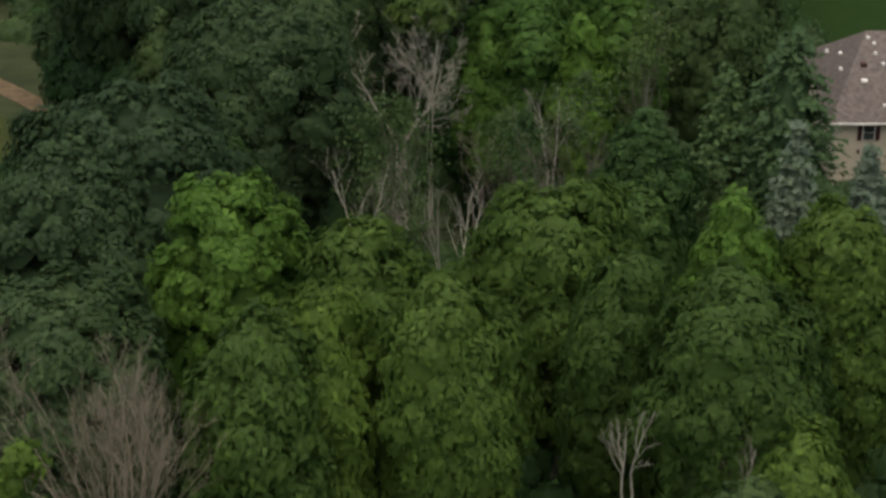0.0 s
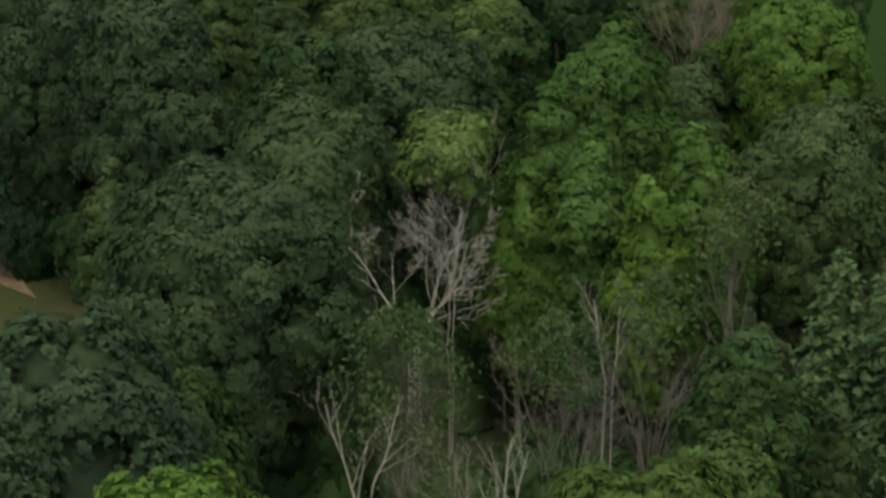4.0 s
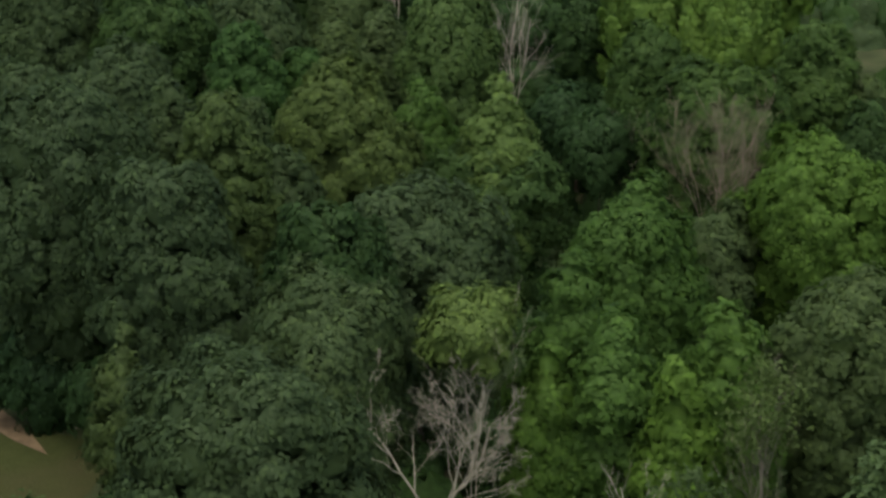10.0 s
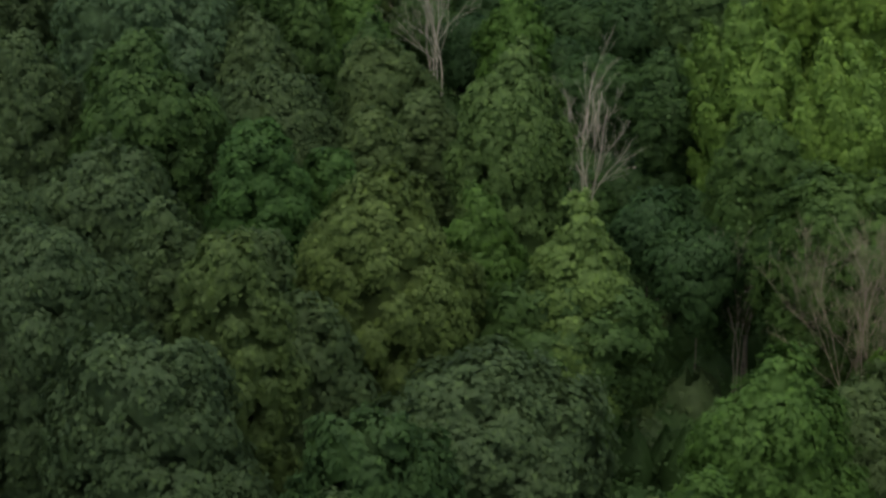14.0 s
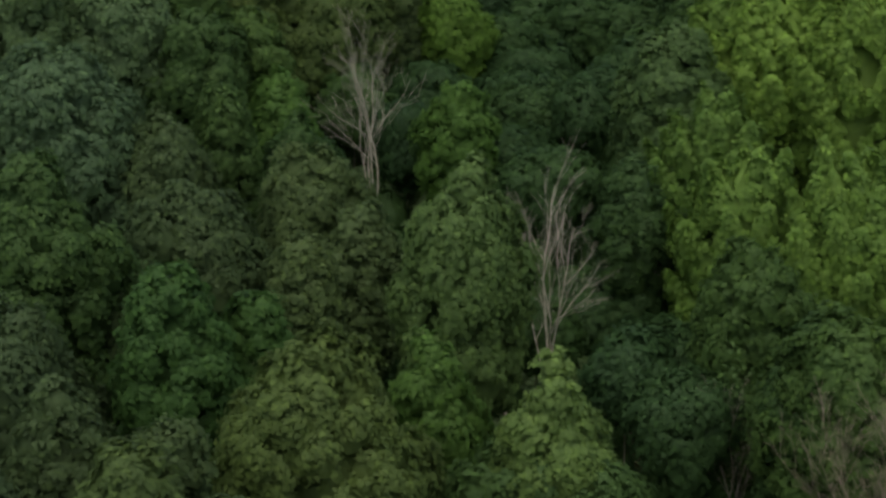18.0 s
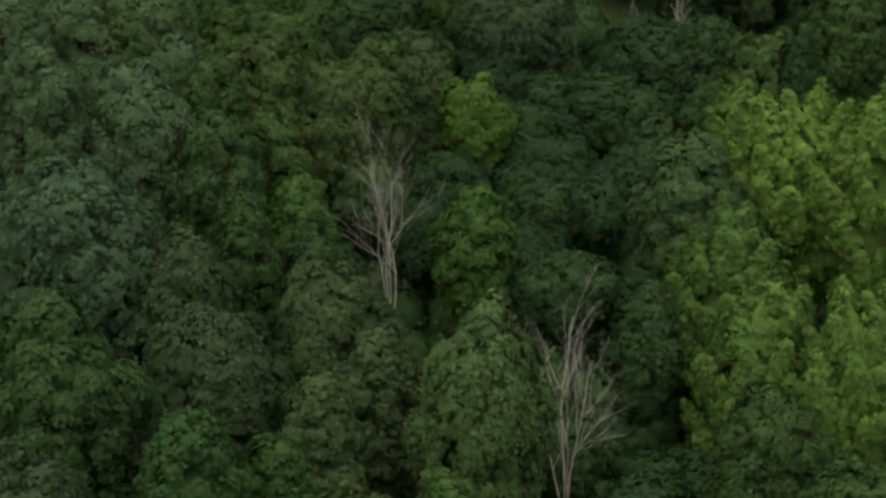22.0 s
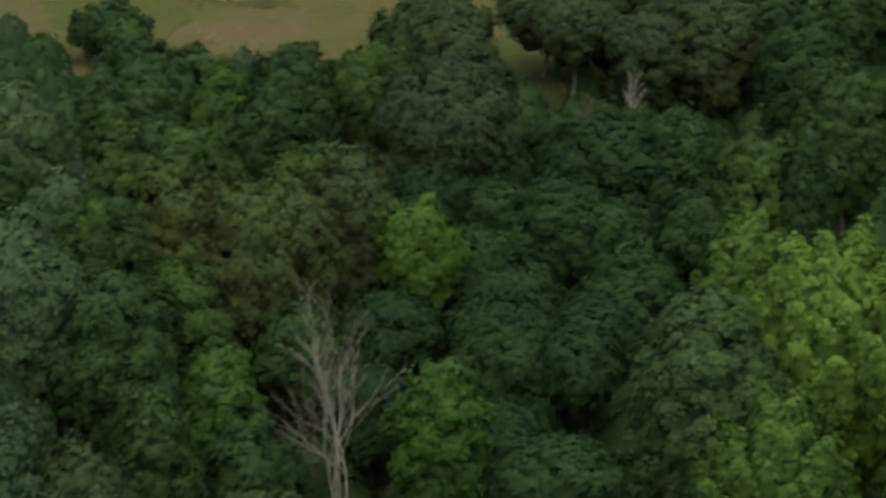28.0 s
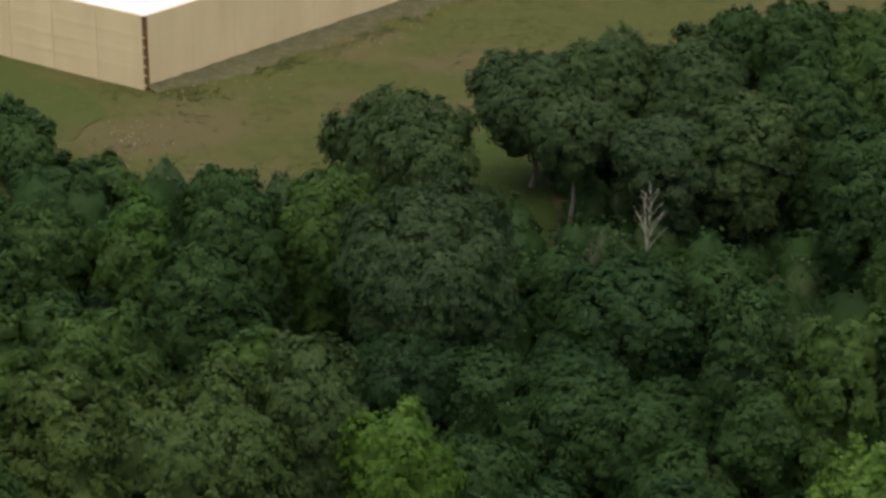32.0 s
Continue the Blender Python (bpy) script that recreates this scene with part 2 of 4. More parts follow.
def thin_crown(kind, r, h, seed):
    """A see-through crown of loose leaf sprays."""
    leaf, long, droop, mat = STYLE[kind][5:]
    rng = np.random.default_rng(seed)
    ph = rng.uniform(0, 6.283, 4)
    k = int(2 * np.pi * r * 0.8 * h * 0.9 * (2.0 if kind == "half" else 1.2) * 16.0 * (0.22 / leaf) ** 1.3)
    u = 1 - rng.uniform(0, 1, k) ** 1.5 * 0.95
    a = rng.uniform(0, 2 * np.pi, k)
    R = profile(STYLE[kind][0], u) * r * rng.uniform(0.3, 1.05, k) * (1 + 0.2 * np.sin(3 * a + ph[2]))
    p = np.stack([R * np.cos(a), R * np.sin(a), u * h * (0.92 + 0.08 * np.sin(2 * a + ph[3]))], 1)
    clump = np.sin(p @ np.array([1.7, 0.4, 1.1]) + ph[0]) + np.sin(p @ np.array([-0.5, 1.9, 0.8]) + ph[1])
    p = p[clump > rng.uniform(-1.6, 0.9, k)]
    d = unit(p * [0.3, 0.3, 0] + [0, 0, 0.6] + rng.normal(size=p.shape) * 0.5)
    v, f = leaf_cards(rng, p + rng.normal(size=p.shape) * 0.2, d, leaf, long, droop)
    return mesh_from("crown", v, [f], [LEAF[mat]])


def ball_grid(rings, sides):
    """Unit directions on a ball, ring by ring from the bottom, and the quads between them."""
    t = np.linspace(-0.98, 1.0, rings)
    a = np.linspace(0, 2 * np.pi, sides, endpoint=False)
    c = np.sqrt(np.clip(1 - t ** 2, 0.0004, 1))
    d = np.stack([c[:, None] * np.cos(a), c[:, None] * np.sin(a), np.repeat(t[:, None], sides, 1)], -1).reshape(-1, 3)
    i, j = np.meshgrid(np.arange(rings - 1), np.arange(sides), indexing="ij")
    k = (j + 1) % sides
    return d, np.stack([i * sides + j, i * sides + k, (i + 1) * sides + k, (i + 1) * sides + j], -1).reshape(-1, 4)


def crown_mesh(kind, r, h, seed):
    """A crown of radius r and height h over z = 0: boughs heaped on a closed core, tufts heaped on the boughs, leaf sprays on the tufts."""
    shape, share, stretch, point, tuft, leaf, long, droop, mat = STYLE[kind]
    rng = np.random.default_rng(seed)
    far = kind == "far"
    ph = rng.uniform(0, 6.283, 5)
    R1 = min(max(share * r, 0.7), 1.25 if kind == "tulip" else 1.9, 0.3 * h)
    # boughs: spread over the crown's outline, no two too close
    n = 700
    u = 1 - rng.uniform(0, 1, n) ** 1.25 * 0.93
    a = rng.uniform(0, 2 * np.pi, n)
    swell = 1 + 0.14 * np.sin(2 * a + ph[0] + 2 * u) + 0.10 * np.sin(3 * a + 6 * u + ph[1])
    reach = np.maximum(profile(shape, u) * r * swell - 0.72 * R1, 0)
    spots = np.stack([reach * np.cos(a), reach * np.sin(a), np.clip(u * h * (1 + 0.06 * np.sin(2 * a + ph[2])) - 0.55 * R1 * stretch * u, 0.3, h - 0.8 * R1 * stretch)], 1)
    spots[0] = [0.15 * r * math.cos(ph[3]) * (shape != "cone"), 0.15 * r * math.sin(ph[3]) * (shape != "cone"), h - R1 * stretch]
    size = R1 * np.clip(np.exp(rng.normal(size=n) * 0.32), 0.55, 1.5)
    if shape == "cone":
        size *= 1.15 - 0.4 * u
        size[0] = 0.7 * R1
        spots[0, 2] = h - 0.7 * R1 * stretch
    picked = []
    for k in range(n):
        if all(np.linalg.norm((spots[k] - spots[q]) / [1, 1, stretch]) > 0.56 * (size[k] + size[q]) for q in picked):
            picked.append(k)
    C, S = spots[picked], size[picked]
    m = len(C)
    out = unit(C * [1, 1, 0] + 1e-6)
    axis = unit(out * (np.hypot(C[:, 0], C[:, 1]) / r)[:, None] * 0.75 + [0, 0, 1.0] + rng.normal(size=(m, 3)) * 0.1)
    tall = np.where(shape == "cone", 1.0, stretch)

    def on_bough(b, d):
        """Points of the skin of the boughs b in the directions d, measured along each bough's own axis."""
        side = d - axis[b] * (d * axis[b]).sum(1, keepdims=True)
        up = (d * axis[b]).sum(1, keepdims=True)
        narrow = 1 - point * np.clip(up, 0, 1) * 0.55
        return C[b] + (side * narrow + axis[b] * up * np.where(up > 0, tall, 0.8)) * S[b][:, None]

    vs, quads, off = [], [], 0
    # the closed core
    d, f = ball_grid(9, 12)
    uu = (d[:, 2] + 1) / 2
    core = np.stack([d[:, 0], d[:, 1], 0 * uu], 1) * (profile(shape, uu) * r * 0.62 / np.maximum(np.hypot(d[:, 0], d[:, 1]), 0.02))[:, None] * (uu < 0.99)[:, None]
    core[:, 2] = uu * max(h - 1.2 * R1, 0.5 * h) + 0.15
    vs.append(core + rng.normal(size=core.shape) * 0.1)
    quads.append(f)
    off += len(core)
    # bough bodies
    d, f = ball_grid(*((5, 7) if far else (7, 9)))
    for b in range(m):
        w = on_bough(np.full(len(d), b), d * 0.86)
        w = C[b] + (w - C[b]) * rng.uniform(0.74, 1.1, (len(d), 1))
        vs.append(w)
        quads.append(f + off)
        off += len(w)
    # tufts on the boughs
    want = np.maximum((S ** 2 * (1 + stretch) / 2 * 9.0 / (tuft ** 2 * 2.0)).astype(int), 5)
    tb = np.repeat(np.arange(m), want)
    td = unit(rng.normal(size=(len(tb), 3)) + axis[tb] * 0.75 + out[tb] * 0.3)
    tp = on_bough(tb, td * rng.uniform(0.8, 1.22, (len(tb), 1)))
    for b in range(m):
        inside = np.linalg.norm((tp - C[b]) / [1, 1, tall], axis=1) < 0.82 * S[b]
        keep = ~(inside & (tb != b))
        tp, tb, td = tp[keep], tb[keep], td[keep]
    keep = (tp[:, 2] > 0.28 * h) | (rng.uniform(0, 1, len(tp)) < 0.6)
    tp, tb, td = tp[keep], tb[keep], td[keep]
    tr = tuft * np.clip(np.exp(rng.normal(size=len(tb)) * 0.25), 0.6, 1.5)
    tn = unit(td * 0.7 + axis[tb] * 0.25 + [0, 0, 0.65])
    round_up = unit((C - [0, 0, 0.3 * h]) / [r * r, r * r, 0.5 * h * h])
    # leaf sprays over each tuft's upper half
    per = 9 if far else 15
    li = np.repeat(np.arange(len(tp)), per)
    ld = unit(rng.normal(size=(len(li), 3)) + tn[li] * 1.25)
    lp = tp[li] + ld * (tr[li] * rng.uniform(0.6, 1.2, len(li)))[:, None] - tn[li] * (0.45 * tr[li])[:, None]
    ln = unit(td[li] * 0.9 + ld * 0.35 + round_up[tb[li]] * 0.3 + rng.normal(size=ld.shape) * 0.28)
    v, f = leaf_cards(rng, lp, ln, leaf, long, droop)
    vs.append(v)
    p = np.concatenate(vs)
    # the crown's own roundness leads, the boughs and tufts follow
    round_out = unit((p - [0, 0, 0.3 * h]) / [r * r, r * r, 0.5 * h * h])
    near = np.concatenate([unit(core * [1, 1, 0.3])] + [d] * m + [np.repeat(unit(ld * 0.5 + td[li] * 0.7 + rng.normal(size=ld.shape) * 0.28), 3, 0)])
    return mesh_from("crown", p, [np.concatenate(quads), f + off], [LEAF[mat]], smooth=True, normals=unit(round_out * 0.7 + near * 0.65))


def needle_crown(kind, r, h, seed):
    """Whorls of drooping, needle-covered boughs, tapering to a leader."""
    rng = np.random.default_rng(seed)
    vs, tris, off = [], [], 0
    levels = int(h / 0.42)
    for lv in range(levels):
        u = lv / levels
        reach = 1.1 * r * (1 - u) ** (0.6 if kind == "conifer" else 0.85) + 0.10
        for b in range(int(8 + 8 * (1 - u))):
            a = rng.uniform(0, 2 * np.pi)
            m = max(3, int(reach / 0.20))
            s = np.linspace(0.12, 1, m)
            ln = reach * rng.uniform(0.72, 1.1)
            x = s * ln
            z = u * h + 0.3 * x - 0.16 * x ** 2 / max(reach, 0.5) - 0.25 * x + rng.uniform(-0.12, 0.12)
            side = rng.normal(size=m) * 0.16 * (0.4 + s)
            p = np.stack([x * np.cos(a) - side * np.sin(a), x * np.sin(a) + side * np.cos(a), z], 1)
            p = np.concatenate([p, p + rng.normal(size=p.shape) * 0.13])
            nr = unit(np.array([math.cos(a) * 0.4, math.sin(a) * 0.4, 0.9]) + rng.normal(size=p.shape) * 0.35)
            v, f = leaf_cards(rng, p, nr, 0.30, 1.5, 0.1)
            vs.append(v)
            tris.append(f + off)
            off += len(v)
    n = 10
    uu = np.linspace(0, 1, n)
    aa = np.linspace(0, 2 * np.pi, 12, endpoint=False)
    rr = (r * 0.6 * (1 - uu) ** 0.85 + 0.03)[:, None] * rng.uniform(0.8, 1.15, (n, 12))
    body = np.stack([rr * np.cos(aa), rr * np.sin(aa), np.repeat((uu * h * 0.97)[:, None], 12, 1)], -1).reshape(-1, 3)
    a, b = np.meshgrid(np.arange(n - 1), np.arange(12), indexing="ij")
    c = (b + 1) % 12
    vs.append(body)
    quads = np.stack([a * 12 + b, a * 12 + c, (a + 1) * 12 + c, (a + 1) * 12 + b], -1).reshape(-1, 4) + off
    return mesh_from("crown", np.concatenate(vs), [np.concatenate(tris), quads], [LEAF[kind]])


def bare_branches(r, h, seed, mat, stems=4, depth=4, thick=0.13, twigs=3, fork=0.0, wob=0.13, spread=0.65):
    """Bare ascending stems that fork into branches and twigs; radius r, height h over z = 0."""
    rng = np.random.default_rng(seed)
    pieces = []

    def grow(p, d, ln, w, lv):
        n = (8, 6, 4, 3, 3)[lv]
        path, q, e = [p], p.copy(), d.copy()
        for _ in range(n - 1):
            e = unit(e + rng.normal(size=3) * wob + np.array([0, 0, 0.05]))
            q = q + e * ln / (n - 1)
            path.append(q)
        pieces.append(tube(path, np.linspace(w, w * 0.35, n), 5 if lv < 2 else 3))
        if lv >= depth:
            return
        turn = rng.uniform(0, 6.283)
        count = twigs + (2 if lv == 0 else 0)
        for k in range(count):
            s = min(0.22 + 0.74 * (k + rng.uniform(0.1, 0.9)) / count, 0.98)
            i = min(int(s * (n - 1)), n - 2)
            at = path[i] + (path[i + 1] - path[i]) * (s * (n - 1) - i)
            here = unit(path[i + 1] - path[i])
            side = unit(np.cross(here, rng.normal(size=3)))
            turn += 2.4
            other = np.cross(here, side)
            side = side * math.cos(turn) + other * math.sin(turn)
            nd = unit(here * 0.8 + side * spread * rng.uniform(0.7, 1.35) + np.array([0, 0, 0.28]))
            grow(at, nd, ln * (0.62 - 0.3 * s) * rng.uniform(0.8, 1.2), max(w * (1 - 0.6 * s) * 0.55, 0.008), lv + 1)

    meshes = []
    for k in range(stems):
        pieces.clear()
        a = 2 * np.pi * (k + rng.uniform(0, 0.7)) / stems
        lean = rng.uniform(0.4, 1.0) ** 0.8 * r / (h * (1 - fork))
        d = unit(np.array([math.cos(a) * lean, math.sin(a) * lean, 1.0]))
        start = np.array([math.cos(a) * 0.22, math.sin(a) * 0.22, h * fork * rng.uniform(0.8, 1.15)])
        w0 = thick * rng.uniform(0.7, 1.1)
        if fork:
            pieces.append(tube([start * [1, 1, 0], start * [1.3, 1.3, 0.5], start], [w0 * 1.5, w0 * 1.2, w0], 6))
        grow(start, d, (h - start[2]) * rng.uniform(0.66, 0.92), w0, 0)
        v, f = merge(pieces)
        meshes.append(mesh_from("stem", v, [f], [mat], smooth=True))
    return meshes


def trunk_mesh(h, w, seed, mat):
    rng = np.random.default_rng(seed)
    n = 7
    z = np.linspace(0, h, n)
    wob = np.cumsum(rng.normal(size=(n, 2)) * h * 0.012, 0)
    path = np.stack([wob[:, 0] - wob[0, 0], wob[:, 1] - wob[0, 1], z], 1)
    rad = w * (1 - 0.6 * z / h)
    rad[0] *= 1.5
    v, f = tube(path, rad, 8)
    return mesh_from("trunk", v, [f], [mat], smooth=True)


def limb_mesh(ln, w, rise, seed, mat):
    rng = np.random.default_rng(seed)
    s = np.linspace(0, 1, 5)
    path = np.stack([s * ln, rng.normal(size=5) * 0.05 * ln * s, rise * s + 0.1 * ln * np.sin(s * 3)], 1)
    pieces = [tube(path, w * (1 - 0.7 * s), 6)]
    for k in (2, 3):
        e = path[k] + np.array([ln * 0.35, rng.choice([-1, 1]) * ln * 0.3, rise * 0.35])
        pieces.append(tube([path[k], (path[k] + e) / 2 + [0, 0, 0.1], e], [w * 0.45, w * 0.3, w * 0.12], 5))
    v, f = merge(pieces)
    return mesh_from("limb", v, [f], [mat], smooth=True)


MESHES = {}
COUNT = {}


def bucket(v, base=1.0, step=1.32):
    return base * step ** round(math.log(v / base) / math.log(step))


def cached(key, make):
    if key not in MESHES:
        MESHES[key] = make()
    return MESHES[key]


LABELS = {
    "oak": ("rounded oak with dense dark green foliage in the wood", "tree", "oaks in the wood"),
    "maple": ("leafy maple with fresh mid-green foliage", "tree", "maples in the wood"),
    "olive": ("broadleaf tree with dull olive-green foliage", "tree", "olive-green trees in the wood"),
    "locust": ("locust tree with feathery drooping yellow-green foliage", "tree", "locust trees in the wood"),
    "lime": ("slender tree with bright lime-green foliage", "tree", "lime-green trees in the wood"),
    "limecap": ("tall tree with a pale yellow-green cap of leaves", "tree", "yellow-green trees"),
    "cone": ("cone-shaped broadleaf tree with a pale pointed top", "tree", ""),
    "bright": ("round leafy tree with bright fresh green foliage", "tree", "fresh green trees"),
    "pale": ("tall tree with pale olive foliage beside the dead trees", "tree", ""),
    "green": ("round tree with saturated deep green foliage", "tree", "deep green trees in the wood"),
    "sage": ("broadleaf tree with light grey-green foliage", "tree", "grey-green trees in the wood"),
    "tulip": ("tall tulip tree with bright green pointed leaf clusters", "tree", "tulip trees in the wood"),
    "oval": ("oval smooth-crowned tree with deep green leaves", "tree", ""),
    "far": ("broadleaf tree at the edge of the wood, dark green", "tree", "trees at the edge of the wood"),
    "shrub": ("low dense dark green shrub on the forest floor", "shrub", "shrubs in the hollow"),
    "vine": ("dead stem wrapped in a column of bright green vine", "tree", ""),
    "cedar": ("narrow dark green cedar between broadleaf trees", "tree", "cedars"),
    "conifer": ("tall dark green conifer with drooping boughs", "tree", "conifers by the house"),
    "spruce": ("blue-grey spruce standing in front of the house", "tree", "spruces by the house"),
    "half": ("half-dead tree, bare stems under a thin green top", "tree", "half-dead trees"),
    "thin": ("sparse ailing tree with few yellow-green leaves", "tree", "ailing trees"),
    "dead": ("bare dead tree with bleached grey branches", "dead tree", "dead trees in the wood"),
    "deadfan": ("bare dead tree with a wide fan of fine tan branches", "dead tree", "dead trees in the wood"),
    "snag": ("bare dead snag, one pale trunk with short ascending branches", "dead tree", "dead trees in the wood"),
    "browndead": ("dead tree with a broad fan of brown brittle twigs", "dead tree", "dead trees in the wood"),
}
PLANTED = []


def land(x, y):
    """The lie of the land: a slope that falls away from the start and rises a little to the warehouse."""
    def step(a, b, v):
        k = min(max((v - a) / (b - a), 0.0), 1.0)
        return k * k * (3 - 2 * k)
    return 8.0 * (1 - step(80, 275, y)) + 1.8 * step(325, 385, y)


def plant(kind, x, y, top, r, h, clear=False):
    """One tree or shrub at (x, y): its top's height, crown radius and crown height, in metres; clear: a bare trunk below the crown."""
    COUNT[kind] = COUNT.get(kind, 0) + 1
    i = COUNT[kind]
    ground = land(x, y)
    top = max(top - ground, 2.5)
    h = min(h, top * (0.95 if kind in ("shrub", "spruce", "conifer", "cedar", "vine") else 0.8))
    rng = np.random.default_rng(1000 + 37 * i + len(kind))
    label, cat, grp = LABELS[kind]
    tree = new("shrub" if kind == "shrub" else "dead_tree" if "dead" in kind or kind == "snag" else "tree")
    tagged(tree, label, cat, grp)
    tree.location = (x, y, ground - 0.05)
    tree.rotation_euler = (0, 0, rng.uniform(0, 6.283))
    PLANTED.append((x, y, r))
    var = i % 3
    if kind == "snag":
        part("trunk", trunk_mesh(top * 0.97, 0.10, 61 + i, DEAD), tree)
        for k in range(15):
            u = 0.38 + 0.04 * k
            o = part("branch", cached(("snag", k % 3), lambda: limb_mesh(1.0, 0.032, 1.25, 71 + k, DEAD)), tree)
            o.location, o.rotation_euler = (0, 0, top * u), (0, 0, k * 2.4 + rng.uniform(-0.4, 0.4))
            o.scale = [r * 0.8 * (1.35 - u)] * 3
        return tree
    if "dead" in kind:
        rb, hb = bucket(r), bucket(top)
        mat = BROWN if kind == "browndead" else DEAD
        # stems, depth, thickness, twigs, height of the fork, waver, spread of the branches
        fork = round(min(max(1 - 1.15 * h / top, 0.2), 0.65), 1)
        form = {"browndead": (13 if r > 4 else 9, 3, 0.055 if r > 4 else 0.04, 5, fork, 0.10, 0.55), "deadfan": (11 if r > 3.9 else 5 if r > 3 else 4, 3, 0.07 if r > 3 else 0.055, 5 if r > 3.9 else 4, fork, 0.12, 0.6)}.get(kind)
        if form is None:
            form = (2, 3, 0.06, 3, fork, 0.08, 0.5) if r < 2.0 else (4, 4, 0.08, 4, fork, 0.17, 0.85)
        me = cached((kind, rb, hb, var, form), lambda: bare_branches(rb, hb, 50 + var * 7 + int(rb * 10), mat, *form))
        for m in me:
            part("stem", m, tree).scale = (r / rb, r / rb, top / hb)
        return tree
    if not clear and kind in ("oak", "maple", "olive", "locust", "tulip", "cone", "pale", "sage", "bright", "lime", "far", "green"):
        h = max(h, 0.76 * top)
    base = top - h
    ck = {"cedar": "cedar"}.get(kind, kind)
    rb, hb = bucket(r), bucket(h)
    if kind in ("spruce", "conifer"):
        me = cached((ck, rb, hb, var), lambda: needle_crown(ck, rb, hb, 7 + var))
    else:
        me = cached((ck, rb, hb, var), lambda: (thin_crown if ck in ("half", "thin") else crown_mesh)(ck, rb, hb, 11 + var * 5 + int(rb * 13 + hb * 7)))
    c = part("crown", me, tree)
    c.location = (0, 0, base)
    c.scale = (r / rb, r / rb, h / hb)
    pale = kind in ("half", "thin", "limecap")
    bark = DEAD if pale else BARK
    if pale:
        hb = bucket(top * 0.93)
        sb = cached(("stems", kind == "limecap", bucket(r), hb, var), lambda: bare_branches(bucket(r) * 0.6, hb, 90 + var, DEAD if kind == "limecap" else STEM, 4 if kind != "limecap" else 2, 3, 0.045, 4, 0.35, 0.09, 0.5))
        for m in sb:
            part("stem", m, tree, "bare grey stem").scale = (1, 1, top * 0.93 / hb)
        return tree
    if kind == "shrub":
        tb = cached(("stem", var), lambda: trunk_mesh(2.0, 0.06, 3 + var, BARK))
        o = part("stem", tb, tree)
        o.scale = (1, 1, max(0.5, (base + h * 0.4) / 2.0))
        return tree
    th = bucket(base + h * 0.6)
    w = 0.10 + 0.035 * r
    tm = cached(("trunk", th, var, pale), lambda: trunk_mesh(th, 0.24, 20 + var, bark))
    o = part("trunk", tm, tree)
    o.scale = (w / 0.24, w / 0.24, (base + h * 0.6) / th)
    if kind not in ("spruce", "conifer", "cedar"):
        lb = cached(("limb", var), lambda: limb_mesh(1.0, 0.035, 0.8, 30 + var, bark))
        for k in range(4):
            o = part("limb", lb, tree)
            o.location = (0, 0, base + h * (0.02 + 0.1 * k))
            o.rotation_euler = (0, 0, k * 1.7 + rng.uniform(-0.3, 0.3))
            s = r * 0.72
            o.scale = (s, s, max(s, h * 0.3))
    return tree

# ---- ground ----


def floor_material():
    m, t, b = material("forest_floor", 0.95)
    b.inputs["Specular IOR Level"].default_value = 0.05
    a = noise_node(t, 0.25, 6.0)
    c = ramp(t, a, [(0.35, (0.036, 0.046, 0.022)), (0.55, (0.052, 0.064, 0.028)), (0.72, (0.078, 0.074, 0.042))])
    t.links.new(c, b.inputs["Base Color"])
    bump(t, b, noise_node(t, 2.5, 5.0), 0.7, 0.15)
    return m


def grass_material(name, low, mid, dry, bare, amount):
    """Rough grass with dry and bare patches at two scales."""
    m, t, b = material(name, 0.95)
    b.inputs["Specular IOR Level"].default_value = 0.05
    a = noise_node(t, 0.06, 5.0)
    f = noise_node(t, 0.9, 6.0, 0.7)
    c = ramp(t, f, [(0.3, low), (0.6, mid), (0.75, dry)])
    p = ramp(t, a, [(amount, (0, 0, 0)), (amount + 0.14, (1, 1, 1))])
    c = mix(t, p, c, bare)
    c = mix(t, 0.35, c, ramp(t, noise_node(t, 5.0, 4.0), [(0.3, low), (0.7, dry)]))
    t.links.new(c, b.inputs["Base Color"])
    bump(t, b, noise_node(t, 6.0, 4.0), 0.8, 0.12)
    return m


FLOOR = floor_material()
MEADOW = grass_material("meadow_grass", (0.054, 0.070, 0.018), (0.086, 0.090, 0.027), (0.122, 0.108, 0.044), (0.118, 0.092, 0.046), 0.47)
LAWN = grass_material("lawn_grass", (0.013, 0.032, 0.006), (0.019, 0.041, 0.008), (0.026, 0.043, 0.011), (0.022, 0.037, 0.010), 0.66)
YARD = grass_material("yard_grass", (0.032, 0.046, 0.013), (0.050, 0.060, 0.019), (0.072, 0.070, 0.028), (0.066, 0.060, 0.028), 0.55)
VERGE = grass_material("verge_grass", (0.047, 0.068, 0.017), (0.070, 0.086, 0.023), (0.096, 0.098, 0.034), (0.088, 0.084, 0.032), 0.5)
TRACK = grass_material("track_grass", (0.040, 0.064, 0.016), (0.058, 0.082, 0.021), (0.080, 0.090, 0.030), (0.060, 0.078, 0.024), 0.6)
DIRT, dt, db = material("sandy_dirt", 0.95)
dt.links.new(ramp(dt, noise_node(dt, 0.8, 6.0), [(0.3, (0.09, 0.062, 0.032)), (0.7, (0.19, 0.135, 0.074))]), db.inputs["Base Color"])
bump(dt, db, noise_node(dt, 5.0, 4.0), 0.6, 0.08)


